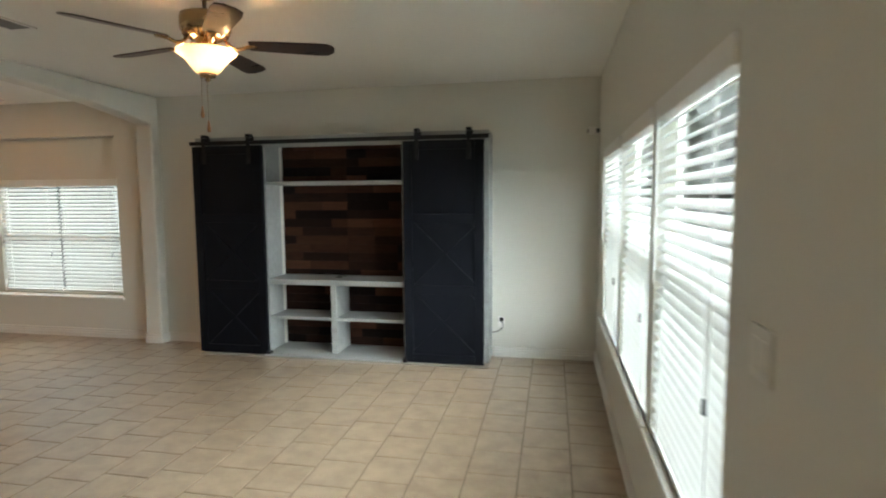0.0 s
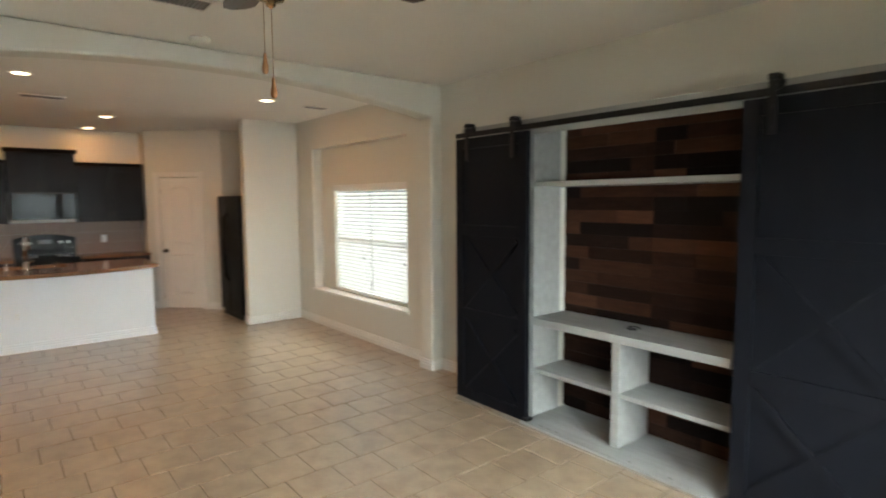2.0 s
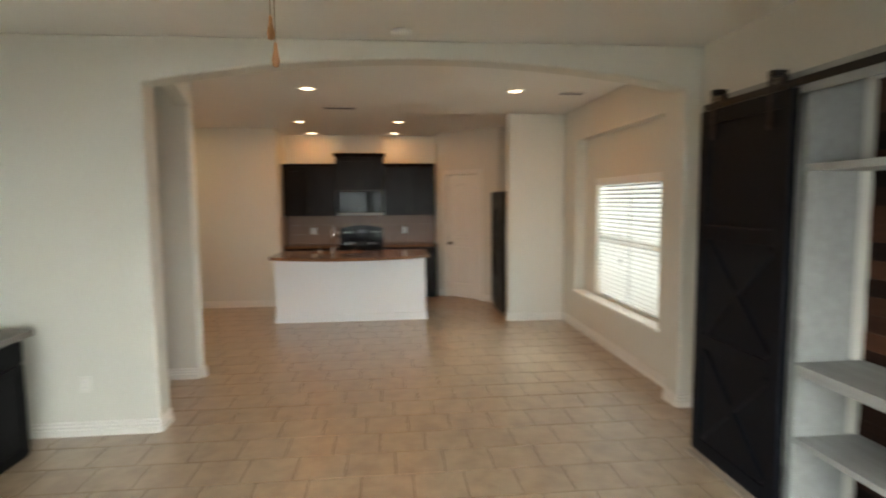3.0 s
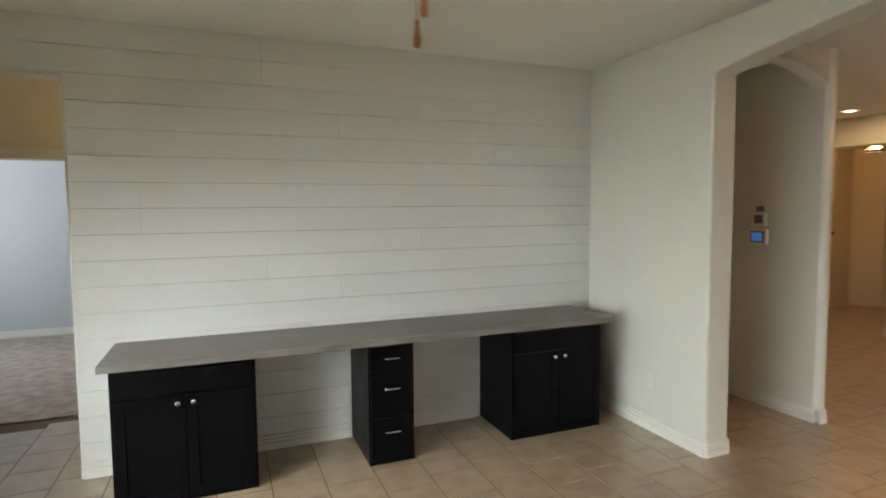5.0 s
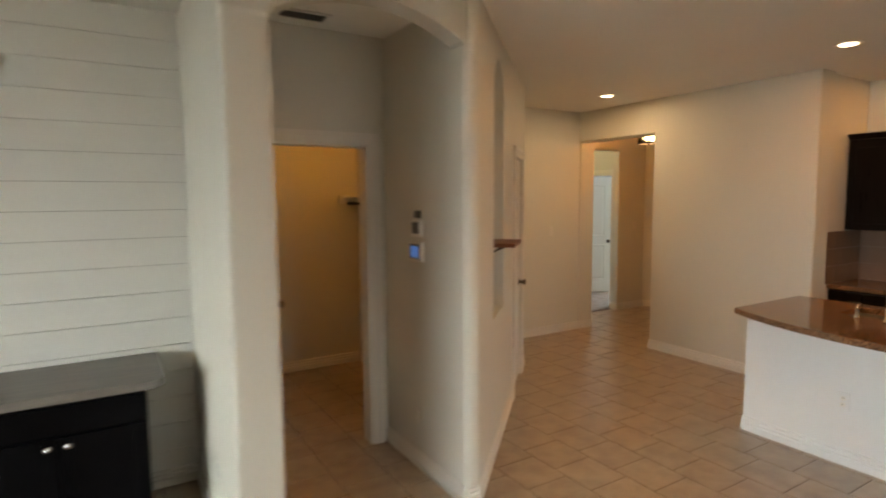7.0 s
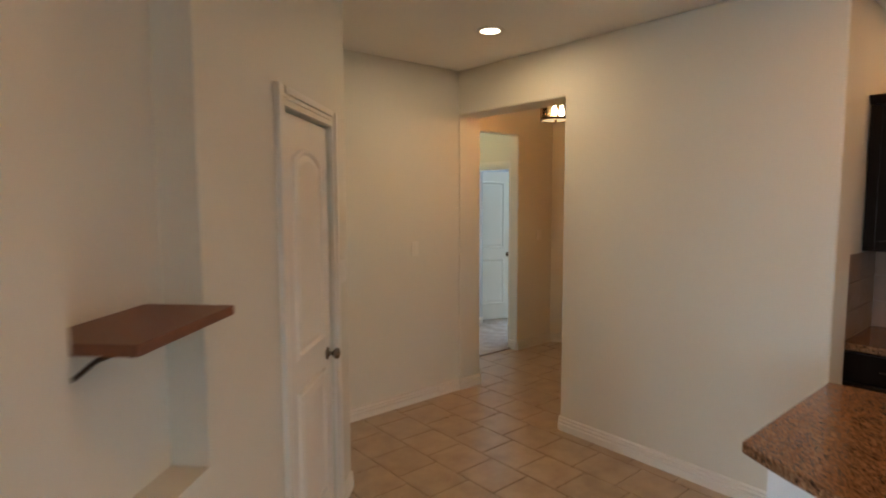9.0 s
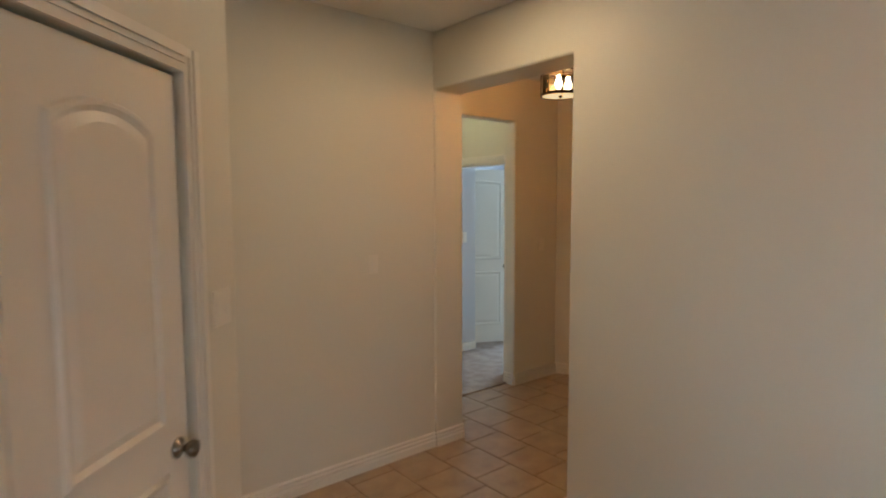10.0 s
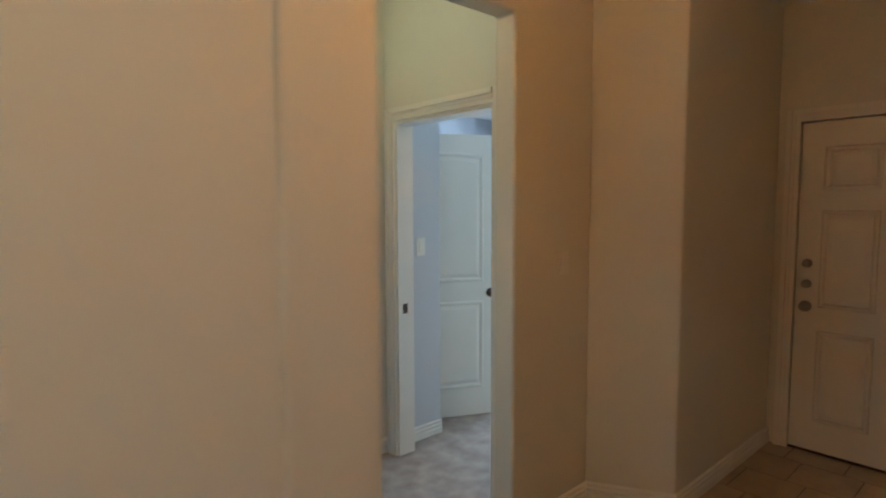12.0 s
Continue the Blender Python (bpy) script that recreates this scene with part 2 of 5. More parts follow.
TILE, TILE2 = tile_mat("beige_tile", "object"), tile_mat("beige_tile_far", "island")
GRANITE, GLASS, SLATW, BOWL = granite(), pane_glass(), slat_white(), alabaster()


# ---- mesh helpers ----
def bm_new():
    return bmesh.new()


def box(bm, x0, x1, y0, y1, z0, z1, bevel=0.0):
    m = Matrix.LocRotScale(((x0 + x1) / 2, (y0 + y1) / 2, (z0 + z1) / 2), None, (abs(x1 - x0), abs(y1 - y0), abs(z1 - z0)))
    r = bmesh.ops.create_cube(bm, size=1, matrix=m)
    if bevel:
        es = list({e for v in r["verts"] for e in v.link_edges})
        bmesh.ops.bevel(bm, geom=es, offset=bevel, segments=2, affect="EDGES", profile=0.6)
    return bm


def prism(bm, pts, axis, a0, a1):
    """Extrudes a plane outline along an axis: 'x' takes (y, z), 'y' takes (x, z), 'z' takes (x, y)."""
    def at(p, a):
        return {"x": (a, p[0], p[1]), "y": (p[0], a, p[1]), "z": (p[0], p[1], a)}[axis]
    v0 = [bm.verts.new(at(p, a0)) for p in pts]
    v1 = [bm.verts.new(at(p, a1)) for p in pts]
    n = len(pts)
    fs = [bm.faces.new(v0), bm.faces.new(v1[::-1])]
    for i in range(n):
        fs.append(bm.faces.new((v0[i], v1[i], v1[(i + 1) % n], v0[(i + 1) % n])))
    bmesh.ops.recalc_face_normals(bm, faces=fs)
    return bm


def rod(bm, p0, p1, r, seg=12, r2=None):
    p0, p1 = Vector(p0), Vector(p1)
    d = p1 - p0
    m = Matrix.Translation((p0 + p1) / 2) @ d.to_track_quat("Z", "Y").to_matrix().to_4x4()
    bmesh.ops.create_cone(bm, cap_ends=True, segments=seg, radius1=r, radius2=r if r2 is None else r2, depth=d.length, matrix=m)
    return bm


def lathe(bm, prof, c=(0, 0, 0), seg=28, m=None):
    """Turns a profile of (radius, height) about the upright axis through c."""
    rings = []
    for r, z in prof:
        ring = []
        for i in range(seg):
            a = 2 * math.pi * i / seg
            p = Vector((r * math.cos(a), r * math.sin(a), z))
            p = (m @ p) if m else p + Vector(c)
            ring.append(bm.verts.new(p))
        rings.append(ring)
    for a, b in zip(rings, rings[1:]):
        for i in range(seg):
            bm.faces.new((a[i], a[(i + 1) % seg], b[(i + 1) % seg], b[i]))
    for ring, flip, r in ((rings[0], True, prof[0][0]), (rings[-1], False, prof[-1][0])):
        if r < 0.002:
            bm.faces.new(ring[::-1] if flip else ring)
    return bm


def pipe(bm, pts, r, seg=10):
    pts = [Vector(p) for p in pts]
    rings = []
    for i, p in enumerate(pts):
        d = (pts[min(i + 1, len(pts) - 1)] - pts[max(i - 1, 0)]).normalized()
        u = d.orthogonal().normalized() if i == 0 else (rings_u - d * rings_u.dot(d)).normalized()
        rings_u = u
        w = d.cross(u)
        rings.append([bm.verts.new(p + r * (math.cos(2 * math.pi * k / seg) * u + math.sin(2 * math.pi * k / seg) * w)) for k in range(seg)])
    for a, b in zip(rings, rings[1:]):
        for k in range(seg):
            bm.faces.new((a[k], a[(k + 1) % seg], b[(k + 1) % seg], b[k]))
    bm.faces.new(rings[0][::-1])
    bm.faces.new(rings[-1])
    return bm


def part(name, bm, material, parent=None, label="", smooth=False, bevel=0.0, kind=""):
    me = bpy.data.meshes.new(name)
    bm.to_mesh(me)
    bm.free()
    me.materials.append(material)
    if smooth:
        for p in me.polygons:
            p.use_smooth = True
    ob = new(name, me)
    if parent:
        ob.parent = parent
        ob.matrix_parent_inverse = Matrix() if parent.parent else parent.matrix_basis.inverted()
    if bevel:
        bv = ob.modifiers.new("round", "BEVEL")
        bv.width, bv.segments, bv.limit_method, bv.angle_limit = bevel, 3, "ANGLE", radians(40)
    return tagged(ob, label=label, kind=kind)


def thing(name, label, category, group="", at=(0, 0, 0), kind=""):
    ob = new(name)
    ob.matrix_basis = Matrix.Translation(at)
    ob.empty_display_size = 0.1
    return tagged(ob, label, category, group, kind)


def structure(name, bm, material, label, category, bevel=0.0, smooth=False):
    ob = part(name, bm, material, None, label, smooth, bevel, "structure")
    return tagged(ob, category=category)


# ---- the large structure ----
H = 2.77                      # ceiling
XE, YN = 1.13, 6.06           # east and north wall faces
XA0, XA1 = -3.86, -3.66       # wall of the wide arch
YS = 0.80                     # planked wall face
DIAG = Vector((-4.96, 1.94, 0))   # start of the slanting hall wall
DDIR = Vector((-1, -1, 0)).normalized()
DNRM = Vector((-1, 1, 0)).normalized()

structure("ceiling", box(bm_new(), -14.0, 1.5, -5.6, 6.5, H, H + 0.12), CEIL, "flat off-white textured plaster ceiling", "ceiling")
floor = structure("floor", box(bm_new(), -12.4, 1.5, -1.375, 6.5, -0.12, -0.003), GROUT, "beige ceramic tile floor with brown grout, laid staggered", "floor")
structure("floor_carpet_entry", box(bm_new(), -14.0, -8.6, -5.6, -1.377, -0.12, 0.012), CARPET, "grey-beige cut pile carpet of the front bedroom", "carpet")
structure("floor_carpet_back", box(bm_new(), -3.0, 3.2, -5.0, -1.31, -0.12, 0.010), CARPET, "grey-beige cut pile carpet of the back bedroom", "carpet")
structure("carpet_strip", box(bm_new(), -1.2, 3.2, -1.309, -0.45, -0.002, 0.012), CARPET, "grey-beige carpet at the bedroom threshold", "carpet")


def wall_holes(name, axis, a0, a1, u0, u1, holes, material, label, z1=H):
    """A wall across axis from a0 to a1 in thickness and u0 to u1 in length, with window holes (u0, u1, z0, z1) in order."""
    bm = bm_new()

    def put(ua, ub, za, zb):
        if ub - ua > 1e-4 and zb - za > 1e-4:
            if axis == "x":
                box(bm, a0, a1, ua, ub, za, zb)
            else:
                box(bm, ua, ub, a0, a1, za, zb)
    at = u0
    for ha, hb, za, zb in holes:
        put(at, ha, 0, z1)
        put(ha, hb, 0, za)
        put(ha, hb, zb, z1)
        at = hb
    put(at, u1, 0, z1)
    return structure(name, bm, material, label, "wall")


EAST_WINDOWS = ((1.97, 3.00), (3.12, 4.17), (4.29, 5.40))
WZ0, WZ1 = 0.58, 2.02
wall_holes("wall_east", "x", XE, XE + 0.16, -0.43, 6.4, [(a, b, WZ0, WZ1) for a, b in EAST_WINDOWS], PAINT, "cream painted wall with three blinded windows")
NX0, NX1, NZ0, NZ1 = -6.44, -4.25, 0.46, 2.37
DWX0, DWX1, DWZ0, DWZ1 = -6.08, -4.36, 0.50, 1.875
wall_holes("wall_north", "y", YN, YN + 0.13, -8.4, XE, [(NX0, NX1, NZ0, NZ1), (-2.21, -0.76, 0.0, 2.224)], PAINT, "cream painted wall with a recessed window niche")
wall_holes("wall_north_outer", "y", YN + 0.13, YN + 0.26, -8.4, XE + 0.16, [(DWX0, DWX1, DWZ0, DWZ1)], PAINT, "cream painted back of the window niche")


def arc(u0, u1, z0, z1, n=18):
    """Points of a flat arch from (u0, z0) over the crown z1 to (u1, z0)."""
    c, h, s = (u0 + u1) / 2, abs(u1 - u0) / 2, z1 - z0
    r = (h * h + s * s) / (2 * s)
    a = math.asin(h / r)
    sg = 1 if u1 > u0 else -1
    return [(c + sg * r * math.sin(-a + 2 * a * i / n), z1 - r + r * math.cos(-a + 2 * a * i / n)) for i in range(n + 1)]


bm = prism(bm_new(), [(-1.10, 0), (2.04, 0)] + arc(2.04, 5.93, 2.46, 2.64) + [(5.93, 0), (YN, 0), (YN, H), (-1.10, H)], "x", XA0, XA1)
structure("wall_arch", bm, PAINT, "cream painted wall with a wide flat arch", "wall", bevel=0.018)
bm = prism(bm_new(), [(0.05, 0), (0.05, 2.43), (XE, 2.43), (XE, H), (XA1, H), (XA1, 0)], "y", YS - 0.15, YS - 0.013)
structure("wall_south", bm, PAINT, "cream wall behind the white planks, with a hall opening", "wall")

# hall behind the planked wall, and the back bedroom
bm = prism(bm_new(), [(-1.2, 0), (0.14, 0), (0.14, 2.04), (0.96, 2.04), (0.96, 0), (XE, 0), (XE, H), (-1.2, H)], "y", -0.55, -0.43)
structure("wall_hall", bm, PAINT, "cream hall wall with a bedroom doorway", "wall")
structure("wall_hall_end", box(bm_new(), -1.32, -1.2, -0.55, YS - 0.15, 0, H), PAINT, "cream end wall of the hall", "wall")
structure("wall_bedroom_south", box(bm_new(), -3.0, 3.2, -4.15, -4.0, 0, H), GREYWALL, "pale bedroom wall", "wall")
structure("wall_bedroom_north", box(bm_new(), XE, 3.2, -0.55, -0.43, 0, H), GREYWALL, "pale bedroom wall", "wall")
structure("wall_bedroom_east", box(bm_new(), 3.2, 3.35, -4.15, -0.43, 0, H), GREYWALL, "pale bedroom wall", "wall")
structure("wall_bedroom_west", box(bm_new(), -2.2, -2.05, -4.0, -0.55, 0, H), GREYWALL, "pale bedroom wall", "wall")

# small vestibule with the arched opening, and the closet
bm = prism(bm_new(), [(-4.8795, H), (-4.8795, 2.50), (-4.865, 2.50)] + arc(-4.86, -3.90, 2.515, 2.645) + [(-3.90, 2.5), (XA0, 2.5), (XA0, H)], "y", 1.80, 1.938)
structure("wall_vestibule_arch", bm, PAINT, "cream arched header of the vestibule", "wall", bevel=0.008)
bm = prism(bm_new(), [(-4.88, 0.80), (-4.88, 1.905), (-4.905, 1.94), (-4.96, 1.94), (-5.02, 1.88), (-5.02, 0.80)], "z", 0, H)
structure("wall_thermostat", bm, PAINT, "cream wall carrying the thermostat", "wall", bevel=0.02)
bm = prism(bm_new(), [(-5.5, 0), (-4.765, 0), (-4.765, 2.065), (-3.985, 2.065), (-3.985, 0), (XA0, 0), (XA0, H), (-5.5, H)], "y", 0.82, 0.94)
structure("wall_closet_front", bm, PAINT, "cream wall with an open closet doorway", "wall")
structure("wall_closet_back", box(bm_new(), -5.6, XA0, -1.1, -0.98, 0, H), PAINT, "cream closet back wall", "wall")
structure("wall_closet_side", box(bm_new(), -5.6, -5.48, -0.98, 0.82, 0, H), PAINT, "cream closet side wall", "wall")


def dpt(s, z, out=0.0):
    p = DIAG + DDIR * s + DNRM * out
    return (p.x, p.y, z)


def dslab(bm, outline, o0, o1):
    """Extrudes an outline of (s, z) on the slanting wall from o0 to o1 metres proud."""
    v0 = [bm.verts.new(dpt(s, z, o0)) for s, z in outline]
    v1 = [bm.verts.new(dpt(s, z, o1)) for s, z in outline]
    n = len(outline)
    fs = [bm.faces.new(v0), bm.faces.new(v1[::-1])]
    for i in range(n):
        fs.append(bm.faces.new((v0[i], v1[i], v1[(i + 1) % n], v0[(i + 1) % n])))
    bmesh.ops.recalc_face_normals(bm, faces=fs)
    return bm


NS0, NS1, NB, NTP = 0.56, 1.06, 0.92, 2.62
DS0, DS1, DTOP = 1.71, 2.33, 2.05
bm = dslab(bm_new(), [(0.05, 0), (NS0, 0), (NS0, H), (0.05, H)], -0.12, 0)
dslab(bm, [(NS0, 0), (NS1, 0), (NS1, NB), (NS0, NB)], -0.12, 0)
dslab(bm, [(NS0, H)] + [(NS0, NTP - 0.22)] + arc(NS0, NS1, NTP - 0.22, NTP, 12)[1:-1] + [(NS1, NTP - 0.22), (NS1, H)], -0.12, 0)
dslab(bm, [(NS0, NB - 0.1), (NS1, NB - 0.1), (NS1, NTP + 0.05), (NS0, NTP + 0.05)], -0.16, -0.12)
dslab(bm, [(NS1, 0), (DS0 - 0.01, 0), (DS0 - 0.01, DTOP + 0.01), (DS1 + 0.01, DTOP + 0.01), (DS1 + 0.01, 0), (2.645, 0), (2.645, H), (NS1, H)], -0.12, 0)
structure("wall_slanting", bm, PAINT, "cream slanting hall wall with an arched niche and a door", "wall")
structure("wall_hall_return", box(bm_new(), -6.80, -6.70, -0.87, 0.0, 0, H), PAINT, "cream return wall", "wall")
structure("wall_hall_south", box(bm_new(), -8.52, -6.70, -0.90, -0.766, 0, H), PAINT, "cream hall wall with a light switch", "wall")

# entry opening wall and the foyer
bm = prism(bm_new(), [(-1.42, 0), (-0.755, 0), (-0.755, 2.40), (0.35, 2.40), (0.35, 0), (2.0, 0), (2.0, H), (-1.42, H)], "x", -8.68, -8.43)
structure("wall_entry", bm, PAINT, "cream wall with a square cased opening to the foyer", "wall", bevel=0.015)
structure("wall_kitchen_side", box(bm_new(), -9.6, -8.68, 1.80, 1.945, 0, H), PAINT, "cream kitchen side wall", "wall")
bm = prism(bm_new(), [(-8.68, 0), (-8.95, 0), (-8.95, 2.38), (-9.78, 2.38), (-9.78, 0), (-10.37, 0), (-10.37, H), (-8.68, H)], "y", -1.42, -1.30)
structure("wall_foyer", bm, PAINT, "cream foyer wall with an opening to a bedroom vestibule", "wall", bevel=0.015)
bm = prism(bm_new(), [(-10.37, -1.42), (-10.37, -1.30), (-10.58, -0.92), (-11.88, -0.92), (-11.88, -1.42)], "z", 0, H)
structure("wall_foyer_slant", bm, PAINT, "cream foyer wall with a short slanting face", "wall", bevel=0.012)
bm = prism(bm_new(), [(-1.42, 0), (-0.80, 0), (-0.80, 2.06), (0.13, 2.06), (0.13, 0), (1.6, 0), (1.6, H), (-1.42, H)], "x", -12.0, -11.88)
structure("wall_front", bm, PAINT, "cream entry wall holding the front door", "wall")
structure("wall_foyer_north", box(bm_new(), -11.88, -9.6, 1.45, 1.57, 0, H), PAINT, "cream foyer wall", "wall")
structure("wall_vestibule_south", box(bm_new(), -9.93, -8.80, -2.58, -2.46, 0, H), PAINT, "cream vestibule wall", "wall")
structure("wall_vestibule_east", box(bm_new(), -8.92, -8.80, -2.46, -1.42, 0, H), PAINT, "cream vestibule wall", "wall")
bm = prism(bm_new(), [(-2.58, 0), (-2.36, 0), (-2.36, 2.05), (-1.56, 2.05), (-1.56, 0), (-1.42, 0), (-1.42, H), (-2.58, H)], "x", -10.05, -9.93)
structure("wall_bedroom_door", bm, PAINT, "cream wall with a bedroom doorway", "wall")
structure("wall_bedroom_stub", box(bm_new(), -10.37, -10.05, -2.58, -2.46, 0, H), GREYWALL, "grey bedroom wall beside the door", "wall")
structure("wall_front_bedroom_south", box(bm_new(), -14, -10.05, -5.4, -5.25, 0, H), GREYWALL, "grey bedroom wall", "wall")
wall_holes("wall_front_bedroom_west", "x", -14.0, -13.85, -5.25, -1.42, [(-3.9, -2.2, 0.6, 2.1)], GREYWALL, "grey bedroom wall with a window")
structure("wall_front_bedroom_east", box(bm_new(), -10.17, -10.05, -5.25, -2.64, 0, H), GREYWALL, "grey bedroom wall", "wall")
structure("wall_front_bedroom_north", box(bm_new(), -13.85, -12.0, -1.42, -1.30, 0, H), GREYWALL, "grey bedroom wall", "wall")

# kitchen back wall, pantry wall and fridge bay
structure("wall_kitchen", box(bm_new(), -9.58, -9.44, 1.945, 4.53, 0, H), PAINT, "cream kitchen wall behind the cabinets", "wall")
structure("wall_pantry_side", box(bm_new(), -9.58, -9.10, 4.53, 4.65, 0, H), PAINT, "cream pantry wall", "wall")
PO, PD, PN = Vector((-9.10, 4.53, 0)), Vector((1, 1, 0)).normalized(), Vector((1, -1, 0)).normalized()


def pantry_slab(bm, outline, o0, o1):
    v0 = [bm.verts.new((*(PO + PD * s + PN * o0).xy, z)) for s, z in outline]
    v1 = [bm.verts.new((*(PO + PD * s + PN * o1).xy, z)) for s, z in outline]
    n = len(outline)
    fs = [bm.faces.new(v0), bm.faces.new(v1[::-1])]
    for i in range(n):
        fs.append(bm.faces.new((v0[i], v1[i], v1[(i + 1) % n], v0[(i + 1) % n])))
    bmesh.ops.recalc_face_normals(bm, faces=fs)
    return bm


PS0, PS1 = 0.23, 0.86
bm = pantry_slab(bm_new(), [(0, 0), (PS0 - 0.01, 0), (PS0 - 0.01, 2.06), (PS1 + 0.01, 2.06), (PS1 + 0.01, 0), (1.25, 0), (1.25, H), (0, H)], -0.12, 0)
structure("wall_pantry", bm, PAINT, "cream slanting pantry wall with a door", "wall")
# unseen walls added so no outside light leaks round the pantry door
structure("wall_pantry_west", box(bm_new(), -9.58, -9.46, 4.65, YN + 0.13, 0, H), PAINT, "unseen cream back wall added to keep light out of the pantry", "wall")
structure("wall_pantry_north", box(bm_new(), -9.46, -8.4, YN, YN + 0.13, 0, H), PAINT, "unseen cream side wall added to keep light out of the pantry", "wall")
structure("wall_pantry_end", box(bm_new(), -8.34, -8.216, 5.42, YN, 0, H), PAINT, "cream wall beside the fridge", "wall")
bm = box(bm_new(), -7.03, -6.90, 5.29, YN, 0, H)
structure("wall_nib", bm, PAINT, "cream short wall beside the fridge", "wall", bevel=0.015)

# baseboards
PROFILE = ((0, 0), (0.018, 0), (0.018, 0.046), (0.009, 0.050), (0.009, 0.056), (0.016, 0.060), (0.016, 0.072), (0.007, 0.076), (0.007, 0.082), (0.013, 0.086), (0.013, 0.095), (0.004, 0.102), (0, 0.102))


def baseboard(p0, p1, nx, ny):
    bm = bm_new()
    n = len(PROFILE)
    r0 = [bm.verts.new((p0[0] + nx * (d - 0.001), p0[1] + ny * (d - 0.001), h)) for d, h in PROFILE]
    r1 = [bm.verts.new((p1[0] + nx * (d - 0.001), p1[1] + ny * (d - 0.001), h)) for d, h in PROFILE]
    fs = [bm.faces.new(r0), bm.faces.new(r1[::-1])]
    for i in range(n):
        fs.append(bm.faces.new((r0[i], r1[i], r1[(i + 1) % n], r0[(i + 1) % n])))
    bmesh.ops.recalc_face_normals(bm, faces=fs)
    return structure("baseboard", bm, TRIM, "white stepped wooden baseboard", "baseboard")


q = 0.7071
BB = [((0.12, YN), (XE, YN), 0, -1), ((XE, YN), (XE, 0.9), -1, 0), ((XA1, YN), (-3.05, YN), 0, -1), ((-6.9, YN), (XA0, YN), 0, -1),
      ((XA1, 5.93), (XA1, YN), 1, 0), ((XA0, 5.93), (XA1, 5.93), 0, -1), ((XA0, YN), (XA0, 5.93), -1, 0), ((-6.9, 5.29), (-6.9, YN), 1, 0), ((-7.03, 5.29), (-6.9, 5.29), 0, -1),
      ((XA1, YS), (XA1, 2.04), 1, 0), ((XA0, 2.04), (XA1, 2.04), 0, 1), ((XA0, 0.95), (XA0, 2.04), -1, 0),
      ((-4.88, 0.95), (-4.88, 1.92), 1, 0), ((-4.89, 1.94), (-4.96, 1.94), 0, 1), ((-4.88, 0.94), (-4.86, 0.94), 0, 1),
      ((-4.95, 1.95), dpt(1.65, 0)[:2], -q, q), (dpt(2.43, 0)[:2], dpt(2.645, 0)[:2], -q, q),
      ((-8.43, -0.766), (-6.80, -0.766), 0, 1), ((-8.68, -0.755), (-8.43, -0.755), 0, 1), ((-8.43, 0.35), (-8.43, 2.0), 1, 0), ((-8.68, 0.35), (-8.43, 0.35), 0, -1),
      ((-8.95, -1.30), (-8.68, -1.30), 0, 1), ((-9.78, -1.30), (-10.37, -1.30), 0, 1), ((-9.78, -1.42), (-9.78, -1.30), 1, 0), ((-10.37, -1.30), (-10.58, -0.92), 0.875, 0.484),
      ((-10.58, -0.92), (-11.88, -0.92), 0, 1), ((-9.93, -2.46), (-8.92, -2.46), 0, 1), ((-10.37, -2.46), (-10.05, -2.46), 0, 1), ((-10.37, -2.58), (-10.37, -2.46), -1, 0),
      ((-5.48, -0.98), (XA0, -0.98), 0, 1), ((-5.48, -0.98), (-5.48, 0.82), 1, 0), ((-2.05, -4.0), (3.2, -4.0), 0, 1),
      ((0.05, YS), (-0.19, YS), 0, 1), ((-0.95, YS), (-1.6, YS), 0, 1), ((-1.92, YS), (-2.6, YS), 0, 1), ((-3.38, YS), (XA1, YS), 0, 1), ((0.05, YS - 0.15), (0.05, YS), 1, 0),
      ((PO.x, PO.y), tuple((PO + PD * 0.15).xy), q, -q), (tuple((PO + PD * 0.94).xy), tuple((PO + PD * 1.25).xy), q, -q)]
for p0, p1, nx, ny in BB:
    baseboard(p0, p1, nx, ny)


# ---- windows and blinds ----
def window(name, width, z0, z1, label):
    """A sash window in its own plane: x along the wall, y outward, with a sill on the room side."""
    w = thing(name, label, "window", kind="structure")
    h, m = z1 - z0, (z0 + z1) / 2
    bm = bm_new()
    for x0, x1, a, b in ((0, 0.04, z0, z1), (width - 0.04, width, z0, z1), (0.04, width - 0.04, z0, z0 + 0.045), (0.04, width - 0.04, z1 - 0.045, z1)):
        box(bm, x0, x1, 0.07, 0.12, a, b)
    part("window_frame", bm, VINYL, w)
    bm = box(bm_new(), 0.04, width - 0.04, 0.075, 0.115, m - 0.03, m + 0.03, 0.004)
    part("meeting_rail", bm, VINYL, w)
    for a, b in ((z0 + 0.045, m - 0.03), (m + 0.03, z1 - 0.045)):
        g = part("pane", box(bm_new(), 0.04, width - 0.04, 0.092, 0.097, a, b), GLASS, w)
        g.visible_shadow = False
    return w


